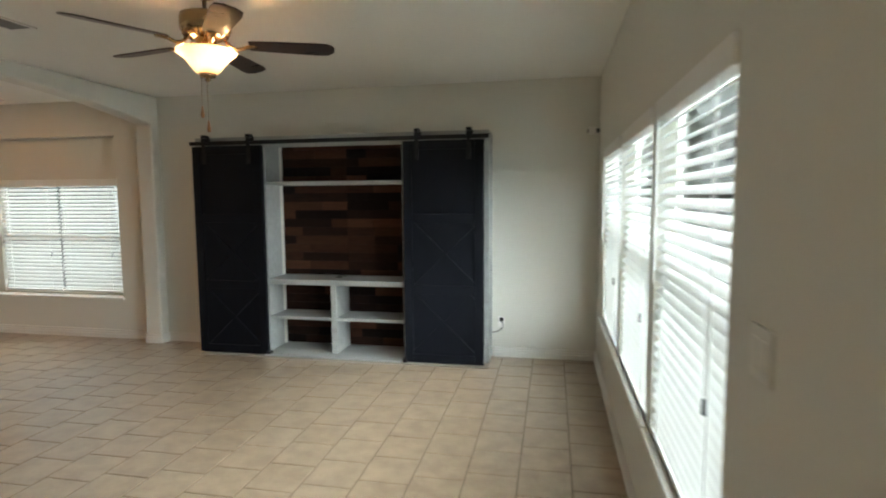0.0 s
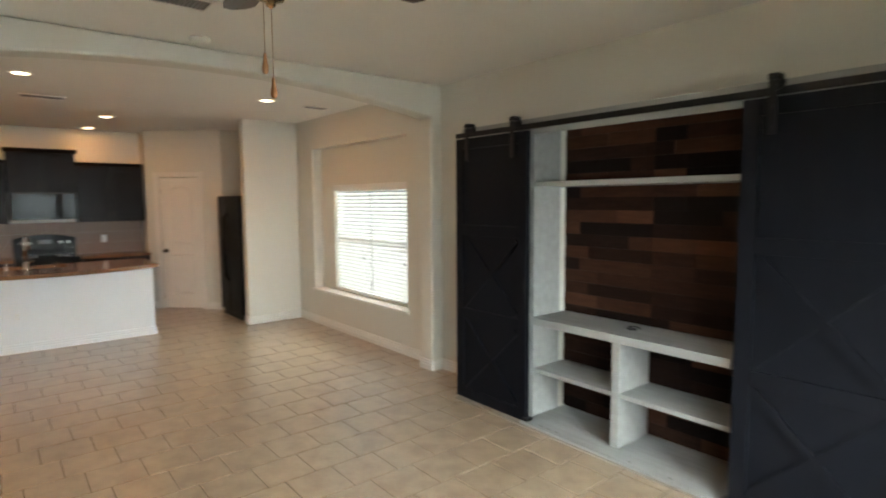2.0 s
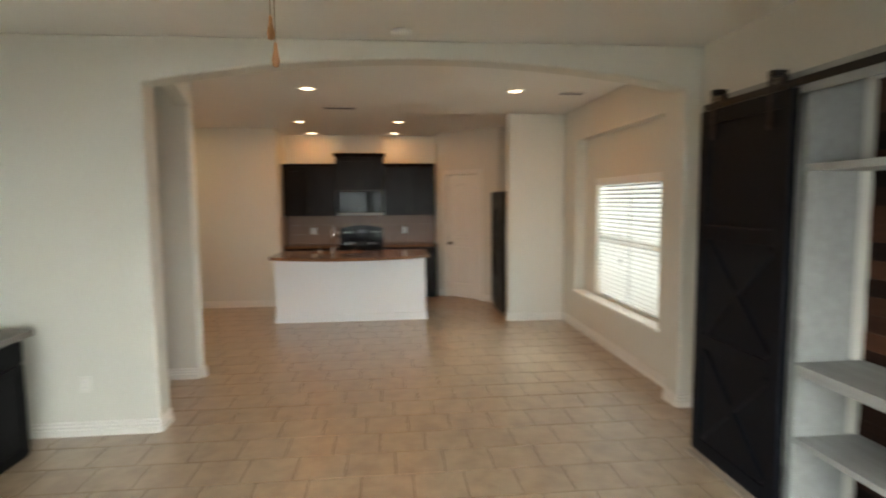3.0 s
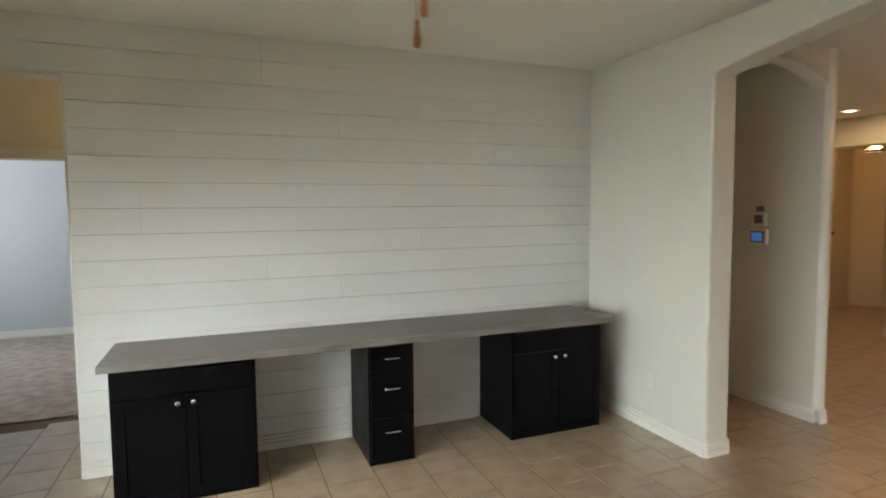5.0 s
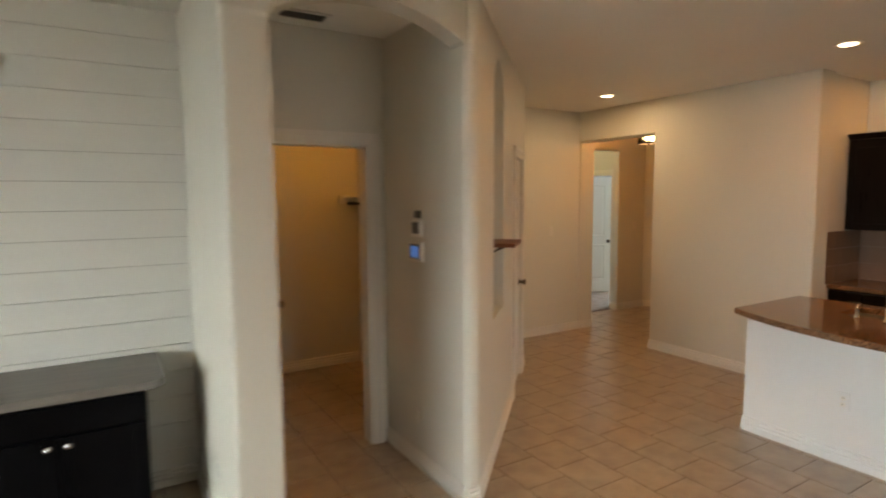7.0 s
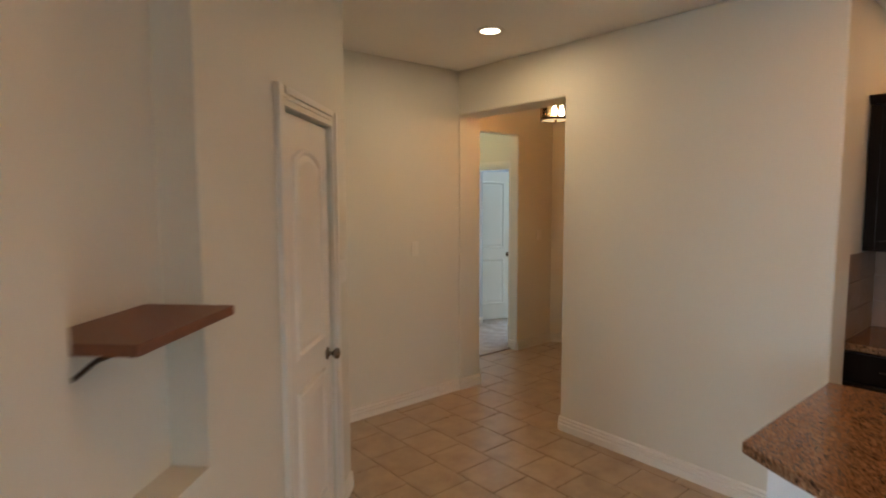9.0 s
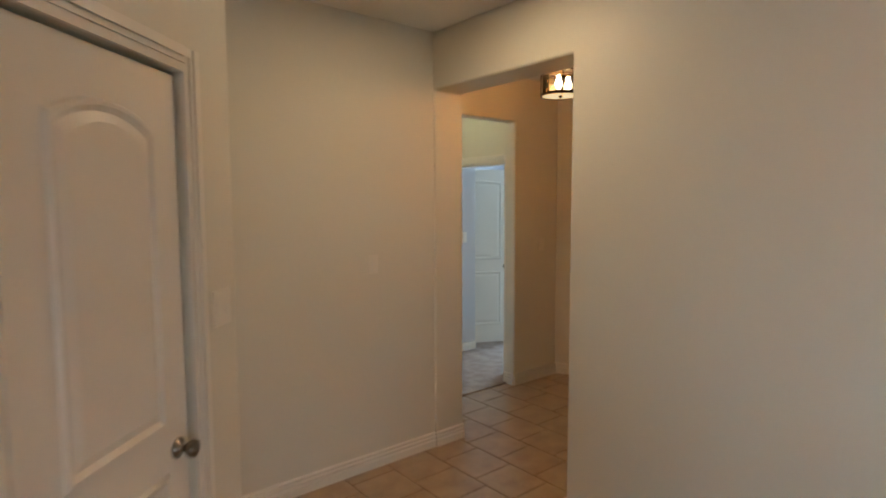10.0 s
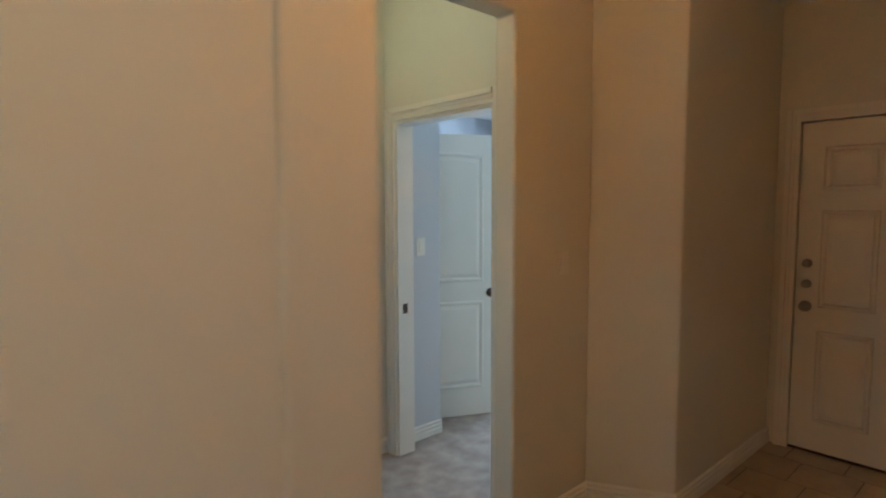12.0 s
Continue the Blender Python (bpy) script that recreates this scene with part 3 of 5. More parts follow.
def blinds(name, width, z0, z1, tilt, label, group, gap=0.046):
    b = thing(name, label, "blinds", group)
    part("valance", box(bm_new(), -0.005, width + 0.005, -0.028, 0.03, z1 - 0.075, z1 + 0.005, 0.006), SLAT, b)
    part("bottom_rail", box(bm_new(), 0.006, width - 0.006, -0.012, 0.038, z0 + 0.006, z0 + 0.024, 0.004), SLAT, b)
    bm = bm_new()
    pts = [(-0.025 + 0.05 * i / 4, 0.003 * (1 - ((i - 2) / 2) ** 2)) for i in range(5)]
    rot = Matrix.Rotation(radians(tilt), 2)
    ring = [rot @ Vector(p) for p in pts] + [rot @ Vector((p[0], p[1] - 0.003)) for p in pts[::-1]]
    prism(bm, [(p.x, p.y) for p in ring], "x", 0.008, width - 0.008)
    first = part("slat", bm, SLATW, b)
    z = z0 + 0.05
    first.location = (0, 0.012, z)
    me = first.data
    while z < z1 - 0.11:
        z += gap
        s = new("slat", me)
        s.parent = b
        s.location = (0, 0.012, z)
    for x in (0.14, width - 0.14):
        part("ladder_cord", rod(bm_new(), (x, -0.016, z0 + 0.02), (x, -0.016, z1 - 0.05), 0.0018, 5), SLAT, b)
    part("tilt_wand", rod(bm_new(), (0.10, -0.034, z1 - 0.75), (0.10, -0.034, z1 - 0.06), 0.004, 6), SLAT, b)
    pc = part("pull_cord", rod(bm_new(), (width - 0.1, -0.034, z0 + 0.48), (width - 0.1, -0.034, z1 - 0.06), 0.0015, 5), SLAT, b)
    part("cord_tassel", rod(bm_new(), (width - 0.1, -0.034, z0 + 0.44), (width - 0.1, -0.034, z0 + 0.485), 0.008, 8, 0.005), GREYPLASTIC, pc)
    return b


for i, (a, b) in enumerate(EAST_WINDOWS):
    m = Matrix.Translation((XE, b, 0)) @ Matrix.Rotation(radians(-90), 4, "Z")
    w = window(f"window_{i + 1}", b - a, WZ0, WZ1, "white vinyl sash window in the living room")
    w.matrix_basis = m
    bl = blinds("window_blinds", b - a - 0.012, WZ0 + 0.01, WZ1, 38, "white faux wood blinds lowered over a living room window", "living room blinds")
    bl.matrix_basis = m @ Matrix.Translation((0.006, 0.012, 0))
    structure("window_sill", box(bm_new(), XE - 0.035, XE + 0.07, a - 0.05, b + 0.05, WZ0 - 0.028, WZ0, 0.006), TRIM, "white wooden window sill", "sill")
w = window("window_4", DWX1 - DWX0, DWZ0, DWZ1, "white vinyl double window in the dining niche")
w.matrix_basis = Matrix.Translation((DWX0, YN + 0.13, 0))
part("mullion", box(bm_new(), 0.82, 0.90, 0.068, 0.125, DWZ0, DWZ1, 0.004), VINYL, w)
for k in (0, 1):
    bl = blinds("window_blinds", 0.85, DWZ0 + 0.01, DWZ1, 42, "white faux wood blinds lowered in the dining niche", "dining blinds")
    bl.matrix_basis = Matrix.Translation((DWX0 + 0.006 + k * 0.86, YN + 0.145, 0))
structure("window_sill", box(bm_new(), NX0 - 0.02, NX1 + 0.02, YN - 0.03, YN + 0.125, NZ0 - 0.002, NZ0 + 0.026, 0.006), TRIM, "white wooden sill of the dining niche", "sill")

for i, (a, b) in enumerate(EAST_WINDOWS):
    area("window_daylight", look((XE + 0.55, (a + b) / 2, 1.60), (XE - 0.45, (a + b) / 2, 1.15)), b - a + 0.3, 2.3, E_EAST, DAY)
area("window_daylight", look(((DWX0 + DWX1) / 2, YN + 0.75, 1.55), ((DWX0 + DWX1) / 2, YN - 0.25, 1.2)), 2.1, 2.2, E_NORTH, DAY)
area("bedroom_daylight", look((-13.7, -3.05, 1.4), (-10, -3.0, 1.2)), 1.7, 1.5, E_BED, (0.72, 0.86, 1.0))
# fill lamp added inside the back bedroom, which has no window built
area("back_bedroom_daylight", look((2.9, -2.6, 1.5), (0, -2.6, 1.0)), 1.4, 1.4, 60, DAY)

# outside
structure("ground", box(bm_new(), -150, 150, -150, 150, -0.5, -0.14), GRASS, "flat lawn around the house", "ground")
# glowing boards added in place of bright sky and distance behind the blinds
BACKDROPGLOW = glowing("backdrop_glow", (0.90, 0.95, 1.0), 3.0)
structure("backdrop", box(bm_new(), XE + 7.0, XE + 7.1, -6, 45, -0.14, 14), BACKDROPGLOW, "glowing board standing in for the bright hazy distance beyond the garden", "backdrop")
structure("backdrop", box(bm_new(), -45, XE + 6.9, YN + 7.0, YN + 7.1, -0.14, 14), BACKDROPGLOW, "glowing board standing in for the bright hazy distance beyond the garden", "backdrop")


# ---- doors ----
def panel_outline(x0, x1, z0, z1, arch, d):
    x0, x1, z0, z1 = x0 + d, x1 - d, z0 + d, z1 - d
    if not arch:
        return [(x0, z0), (x1, z0), (x1, z1), (x0, z1)]
    top = arc(x1, x0, z1 - arch, z1, 10)
    return [(x0, z0), (x1, z0)] + top


def raised_panel(x0, x1, z0, z1, arch, y, side):
    """A moulded door panel standing on the face y of a slab, toward side (-1 or 1)."""
    bm = bm_new()
    rings = []
    for d, o in ((0, 0.0005), (0.008, 0.012), (0.018, 0.012), (0.032, 0.0008), (0.058, 0.009)):
        rings.append([bm.verts.new((x, y + side * o, z)) for x, z in panel_outline(x0, x1, z0, z1, arch, d)])
    n = len(rings[0])
    for a, b in zip(rings, rings[1:]):
        for i in range(n):
            bm.faces.new((a[i], a[(i + 1) % n], b[(i + 1) % n], b[i]))
    bm.faces.new(rings[-1])
    bmesh.ops.recalc_face_normals(bm, faces=bm.faces)
    return bm


def knob(parent, x, z, y, side, name="door_knob", material=None, label="antique nickel door knob"):
    mat = material or KNOBMETAL
    m = Matrix.Translation((x, y, z)) @ Matrix.Rotation(radians(-90 * side), 4, "X")
    k = part(name, lathe(bm_new(), ((0.001, 0), (0.031, 0), (0.032, 0.006), (0.012, 0.012), (0.011, 0.030), (0.022, 0.036), (0.028, 0.048), (0.026, 0.060), (0.012, 0.067), (0.001, 0.068)), seg=18, m=m), mat, parent, label, smooth=True)
    return k


def panel_door(name, width, height, label, category="door", knob_x=None, arch=0.05, kind="structure"):
    """A moulded two-panel door: hinge edge at x = 0, thickness from y = 0 to 0.036, facing -y."""
    d = thing(name, label, category, kind=kind)
    part("slab", box(bm_new(), 0.003, width - 0.003, 0, 0.036, 0.012, height - 0.004, 0.002), TRIM, d)
    st = 0.115
    for y, side in ((0, -1), (0.036, 1)):
        part("panel", raised_panel(st, width - st, 1.0, height - 0.13, arch, y, side), TRIM, d)
        part("panel", raised_panel(st, width - st, 0.22, 0.86, 0, y, side), TRIM, d)
        knob(d, width - 0.065 if knob_x is None else knob_x, 0.915, y, side)
    for z in (0.2, 1.02, 1.84):
        part("hinge", rod(bm_new(), (0.0, -0.004, z - 0.045), (0.0, -0.004, z + 0.045), 0.006, 8), NICKEL, d)
    return d


def casing(name, width, height, label, side=-1, y=0.0, w=0.075):
    """Stepped trim round an opening from x = 0 to width, standing on the face y toward side."""
    c = thing(name, label, "door trim", kind="structure")
    for pname, x0, x1, z0, z1 in (("casing_leg", -w, 0, 0, height + w), ("casing_leg", width, width + w, 0, height + w), ("casing_head", 0, width, height, height + w)):
        bm = bm_new()
        y1 = y + side * 0.015
        box(bm, x0, x1, min(y, y1), max(y, y1), z0, z1)
        y2 = y + side * 0.024
        if pname == "casing_leg":
            o = (x0, x0 + 0.03) if x0 < 0 else (x1 - 0.03, x1)
            box(bm, o[0] + 0.001, o[1] - 0.001, min(y, y2), max(y, y2), z0, z1 - 0.001)
            o = (x0 + 0.04, x0 + 0.05) if x0 < 0 else (x1 - 0.05, x1 - 0.04)
            box(bm, o[0], o[1], min(y, y2 - side * 0.003), max(y, y2 - side * 0.003), z0, z1 - 0.026)
        else:
            box(bm, x0, x1, min(y, y2), max(y, y2), z1 - 0.03, z1 - 0.001)
            box(bm, x0, x1, min(y, y2 - side * 0.003), max(y, y2 - side * 0.003), z1 - 0.05, z1 - 0.04)
        part(pname, bm, TRIM, c)
    return c


def wall_frame(origin, along, out):
    """A pose whose x runs along a wall and whose -y points out of it."""
    a, o = Vector(along).normalized(), Vector(out).normalized()
    m = Matrix.Identity(4)
    for r in range(3):
        m[r][0], m[r][1], m[r][2], m[r][3] = a[r], -o[r], (0, 0, 1)[r], origin[r]
    return m


# hall closet door on the slanting wall (latch at the far end)
fr = wall_frame(dpt(DS0, 0, -0.012), DDIR, DNRM)
d = panel_door("door_1", DS1 - DS0, DTOP, "closed white two-panel hall door with an antique nickel knob")
d.matrix_basis = fr
c = casing("door_casing", DS1 - DS0 + 0.02, DTOP + 0.01, "white stepped trim round the hall door")
c.matrix_basis = wall_frame(dpt(DS0 - 0.01, 0, 0), DDIR, DNRM)
# pantry door
d = panel_door("door_2", PS1 - PS0, 2.05, "closed white two-panel pantry door", knob_x=0.065)
d.matrix_basis = wall_frame(PO + PD * PS0 + PN * -0.012, PD, PN)
c = casing("door_casing", PS1 - PS0 + 0.02, 2.06, "white stepped trim round the pantry door")
c.matrix_basis = wall_frame(PO + PD * (PS0 - 0.01), PD, PN)
# vestibule closet, door swung inward
c = casing("door_casing", 0.78, 2.065, "white stepped trim round the closet doorway")
c.matrix_basis = wall_frame((-3.985, 0.94, 0), (-1, 0, 0), (0, 1, 0))
d = panel_door("door_3", 0.77, 2.045, "open white two-panel closet door swung inward")
d.matrix_basis = wall_frame((-4.01, 0.82, 0), (-0.425, -0.905, 0), (-0.905, 0.425, 0))
bm = bm_new()
box(bm, -4.765, -4.749, 0.819, 0.941, 0, 2.065)
box(bm, -4.001, -3.985, 0.819, 0.941, 0, 2.065)
box(bm, -4.749, -4.001, 0.819, 0.941, 2.049, 2.065)
structure("door_jamb", bm, TRIM, "white jamb of the closet doorway", "door trim")
# front bedroom doorway and the open door beyond
c = casing("door_casing", 0.80, 2.05, "white stepped trim round the bedroom doorway")
c.matrix_basis = wall_frame((-9.93, -2.36, 0), (0, 1, 0), (1, 0, 0))
bm = bm_new()
box(bm, -10.05, -9.93, -2.36, -2.342, 0, 2.05)
box(bm, -10.05, -9.93, -1.578, -1.56, 0, 2.05)
box(bm, -10.05, -9.93, -2.342, -1.578, 2.032, 2.05)
dj = structure("door_jamb", bm, TRIM, "white jamb of the bedroom doorway", "door trim")
part("strike_plate", box(bm_new(), -10.0, -9.965, -2.343, -2.3405, 0.90, 0.96), BRONZE, dj, "dark metal strike plate")
d = panel_door("door_4", 0.76, 2.05, "open white two-panel door in the front bedroom", arch=0.015)
d.matrix_basis = wall_frame((-10.225, -2.757, 0.008), (-0.9, 0.44, 0), (0.44, 0.9, 0))
for k in d.children:
    if k.name.startswith("door_knob"):
        k.data.materials[0] = BRONZE
        tagged(k, label="dark bronze door knob")
# back bedroom doorway
c = casing("door_casing", 0.82, 2.04, "white stepped trim round the back bedroom doorway")
c.matrix_basis = wall_frame((0.96, -0.43, 0), (-1, 0, 0), (0, 1, 0))

# front door: six panels
fd = thing("front_door", "closed white six-panel front door with bronze locks", "door", at=(-11.88, -0.8, 0), kind="structure")
part("slab", box(bm_new(), -11.93, -11.89, -0.795, 0.125, 0.015, 2.05, 0.002), TRIM, fd)
for y0, y1 in ((-0.67, -0.385), (-0.285, 0.0)):
    for z0, z1 in ((0.2, 0.78), (0.92, 1.52), (1.64, 1.90)):
        bm = raised_panel(y0, y1, z0, z1, 0, 0, -1)
        bm.transform(Matrix(((0, -1, 0, -11.89), (1, 0, 0, 0), (0, 0, 1, 0), (0, 0, 0, 1))))
        part("panel", bm, TRIM, fd)
for z, r in ((1.192, 0.8), (1.064, 0.8), (0.924, 1.0)):
    m = Matrix.Translation((-11.89, -0.735, z)) @ Matrix.Rotation(radians(90), 4, "Y") @ Matrix.Scale(r, 4)
    part("lock", lathe(bm_new(), ((0.001, 0), (0.033, 0), (0.034, 0.01), (0.014, 0.016), (0.014, 0.03), (0.026, 0.038), (0.026, 0.055), (0.001, 0.06)), seg=16, m=m), NICKEL, fd, "round brushed metal lock", True)
# strips added behind the slab to block daylight at its edges
bm = bm_new()
box(bm, -12.0, -11.931, -0.80, -0.776, 0, 2.06)
box(bm, -12.0, -11.931, 0.106, 0.13, 0, 2.06)
box(bm, -12.0, -11.931, -0.776, 0.106, 2.03, 2.06)
structure("door_stop", bm, TRIM, "unseen white strips added to block daylight round the front door", "door trim")
# dark sill added to close the glowing gap below the slab
structure("door_threshold", box(bm_new(), -12.0, -11.885, -0.798, 0.128, -0.002, 0.014, 0.003), BRONZE, "dark metal sill added to block daylight under the front door", "threshold")
c = casing("door_casing", 0.93, 2.06, "white stepped trim round the front door")
c.matrix_basis = wall_frame((-11.88, -0.80, 0), (0, 1, 0), (1, 0, 0))


# ---- media cabinet with sliding barn doors ----
tv = thing("media_cabinet", "whitewashed built-in media cabinet with charcoal sliding barn doors", "cabinet", at=(-1.45, 5.8, 0))
TX0, TX1, TYF, TYB = -2.99, 0.10, 5.76, 6.058
TYR = 6.135                   # back of the open middle bay, set into the wall
part("platform", box(bm_new(), TX0 + 0.05, TX1, 5.60, TYB, 0.001, 0.012, 0.003), PLY, tv, "raw tan base board")
for x0, x1 in ((TX0, TX0 + 0.05), (-2.27, -2.21), (-0.76, -0.70), (TX1 - 0.05, TX1)):
    part("upright", box(bm_new(), x0, x1, TYF, TYB, 0.013, 2.255, 0.003), WHITEWASH, tv)
part("top_board", box(bm_new(), TX0 - 0.0, TX1, TYF - 0.022, TYF - 0.001, 2.15, 2.265, 0.003), WHITEWASH, tv)
part("top", box(bm_new(), TX0 + 0.05, TX1 - 0.05, TYF, TYB, 2.225, 2.25), WHITEWASH, tv)
part("bottom_board", box(bm_new(), -2.21, -0.76, 5.612, TYR - 0.012, 0.013, 0.030, 0.003), WHITEWASH, tv)
part("shelf", box(bm_new(), -2.21, -0.76, TYF - 0.01, TYR - 0.012, 1.77, 1.805, 0.003), WHITEWASH, tv)
part("shelf", box(bm_new(), -2.21, -0.76, TYF - 0.03, TYR - 0.012, 0.745, 0.80, 0.003), WHITEWASH, tv, "thick whitewashed media shelf")
part("divider", box(bm_new(), -1.53, -1.47, TYF, TYR - 0.012, 0.031, 0.744, 0.003), WHITEWASH, tv)
for x0, x1 in ((-2.21, -1.53), (-1.47, -0.76)):
    part("shelf", box(bm_new(), x0, x1, TYF, TYR - 0.012, 0.375, 0.405, 0.003), WHITEWASH, tv)
for k, x in enumerate((-2.05, -1.97, -1.90, -1.32, -1.05)):
    part("screw_hole", rod(bm_new(), (x, 5.66, 0.0305), (x, 5.66, 0.0295), 0.007, 8), IRON, tv)
# reclaimed plank back
part("back_board", box(bm_new(), -2.21, -0.76, TYR - 0.004, TYR - 0.001, 0.031, 2.224), BLACKTEX, tv)
random.seed(4)
z = 0.032
while z < 2.2:
    hgt = min(0.092, 2.222 - z)
    for xa, xb in ((-2.21, -1.47), (-1.47, -0.76)):
        cut = xa + random.choice((0.14, 0.22, 0.30, 0.38, 0.46, 0.56))
        ends = [xa] + ([cut] if cut > xa else []) + [xb]
        for x, x1 in zip(ends, ends[1:]):
            dy = random.random() * 0.006
            part("back_plank", box(bm_new(), x + 0.0008, x1 - 0.0008, TYR - 0.010 - dy, TYR - 0.0045, z + 0.0008, z + hgt - 0.0008), PLANK, tv)
    z += hgt
part("cable_grommet", rod(bm_new(), (-1.50, 5.95, 0.799), (-1.50, 5.95, 0.806), 0.03, 16), IRON, tv)
part("cable_loop", pipe(bm_new(), [(-1.50 + 0.05 * math.cos(a / 3), 5.95 - 0.05 * math.sin(a / 3) + 0.02, 0.809 + 0.02 * math.sin(a / 2)) for a in range(9)], 0.004), IRON, tv)
# rail
part("rail", box(bm_new(), TX0 - 0.04, TX1 + 0.005, 5.70, 5.708, 2.185, 2.225, 0.002), IRON, tv)
for x in (-2.9, -2.2, -1.45, -0.73, 0.03):
    part("rail_spacer", rod(bm_new(), (x, 5.708, 2.205), (x, 5.788, 2.205), 0.011, 10), IRON, tv)


def barn_door(x0, x1):
    dr = part("barn_door", box(bm_new(), x0, x1, 5.668, 5.69, 0.018, 2.17, 0.002), BARN, tv, "charcoal sliding barn door with crossed braces")
    yf, yb = 5.650, 5.668
    w = 0.085
    rails = (0.018, 0.70, 1.39, 2.085)
    for a in rails:
        part("cross_rail", box(bm_new(), x0 + w + 0.001, x1 - w - 0.001, yf, yb, a, a + w, 0.003), BARN, dr)
    for a, b in ((x0, x0 + w), (x1 - w, x1)):
        part("stile", box(bm_new(), a, b, yf, yb, 0.018, 2.17, 0.003), BARN, dr)
    for lo, hi in ((rails[0] + w, rails[1]), (rails[1] + w, rails[2])):
        for sgn in (1, -1):
            xa, xb = (x0 + w, x1 - w) if sgn > 0 else (x1 - w, x0 + w)
            dx, dz = xb - xa, hi - lo
            ln = math.hypot(dx, dz)
            nx, nz = -dz / ln * 0.035, dx / ln * 0.035
            y0 = yf + 0.002 if sgn > 0 else yf + 0.001
            bm = prism(bm_new(), [(xa + nx * 0.6 + 0.03 * (dx / abs(dx)), lo + 0.002), (xb - 0.002 * dx / abs(dx), hi - 0.035), (xb - 0.03 * (dx / abs(dx)), hi - 0.002), (xa + 0.002 * dx / abs(dx), lo + 0.035)], "y", y0, yb)
            part("brace", bm, BARN, dr)
    for x in (x0 + 0.14, x1 - 0.14):
        part("hanger_strap", box(bm_new(), x - 0.02, x + 0.02, 5.640, 5.649, 1.99, 2.25, 0.002), IRON, dr)
        part("roller", rod(bm_new(), (x, 5.692, 2.243), (x, 5.712, 2.243), 0.035, 18), IRON, dr)
        part("strap_top", box(bm_new(), x - 0.024, x + 0.024, 5.638, 5.715, 2.252, 2.284, 0.004), IRON, dr)
        for z in (2.02, 2.12):
            part("bolt", rod(bm_new(), (x, 5.640, z), (x, 5.632, z), 0.009, 6), IRON, dr)
    return dr


barn_door(-2.97, -2.19)
barn_door(-0.72, 0.06)
part("floor_guide", box(bm_new(), -2.20, -2.16, 5.63, 5.70, 0.013, 0.05, 0.003), IRON, tv)
part("floor_guide", box(bm_new(), -0.74, -0.70, 5.63, 5.70, 0.013, 0.05, 0.003), IRON, tv)

# outlet plate with cable beside the cabinet
oc = thing("wall_outlet", "black cable hanging from a white wall outlet", "outlet", at=(0.19, YN, 0.36))
part("plate", box(bm_new(), 0.155, 0.225, YN - 0.006, YN - 0.0005, 0.31, 0.42, 0.002), PLASTIC, oc)
part("plug", box(bm_new(), 0.175, 0.215, YN - 0.035, YN - 0.006, 0.37, 0.41, 0.006), IRON, oc)
part("cable", pipe(bm_new(), [(0.205, YN - 0.035, 0.38), (0.215, YN - 0.05, 0.33), (0.19, YN - 0.05, 0.29), (0.14, YN - 0.04, 0.265), (0.103, YN - 0.04, 0.26)], 0.005), IRON, oc)


# ---- ceiling fan ----
FX, FY = -1.235, 3.385
fan = thing("ceiling_fan", "bronze five-blade ceiling fan with a lit alabaster bowl", "ceiling fan", at=(FX, FY, H))
part("canopy", lathe(bm_new(), ((0.001, H), (0.062, H), (0.058, H - 0.012), (0.03, H - 0.022), (0.001, H - 0.023)), (FX, FY, 0)), FANMETAL, fan, smooth=True)
part("downrod", rod(bm_new(), (FX, FY, H - 0.022), (FX, FY, 2.65), 0.012), BRONZE, fan)
part("motor", lathe(bm_new(), ((0.001, 2.68), (0.03, 2.675), (0.10, 2.668), (0.132, 2.655), (0.137, 2.63), (0.137, 2.58), (0.122, 2.552), (0.085, 2.535), (0.001, 2.53)), (FX, FY, 0), 36), FANMETAL, fan, smooth=True)
for k in range(24):
    a = 2 * math.pi * k / 24
    part("motor_fin", rod(bm_new(), (FX + 0.088 * math.cos(a), FY + 0.088 * math.sin(a), 2.533), (FX + 0.122 * math.cos(a), FY + 0.122 * math.sin(a), 2.548), 0.004, 6), BRONZE, fan)
part("light_neck", lathe(bm_new(), ((0.001, 2.532), (0.055, 2.53), (0.06, 2.49), (0.085, 2.472), (0.085, 2.466), (0.001, 2.465)), (FX, FY, 0)), FANMETAL, fan, smooth=True)
part("bowl", lathe(bm_new(), ((0.154, 2.466), (0.160, 2.464), (0.163, 2.458), (0.159, 2.449), (0.143, 2.436), (0.118, 2.416), (0.096, 2.390), (0.077, 2.362), (0.058, 2.342), (0.040, 2.336), (0.001, 2.335)), (FX, FY, 0), 40), BOWL, fan, "lit alabaster glass bowl", True)
part("finial", lathe(bm_new(), ((0.001, 2.346), (0.049, 2.342), (0.042, 2.320), (0.014, 2.313), (0.016, 2.302), (0.001, 2.292)), (FX, FY, 0)), FANMETAL, fan, smooth=True)
for dx in (-0.112, 0.112):
    bulb("fan_bulb", (FX + dx, FY, 2.452), E_FAN / 2, WARM, 0.022)
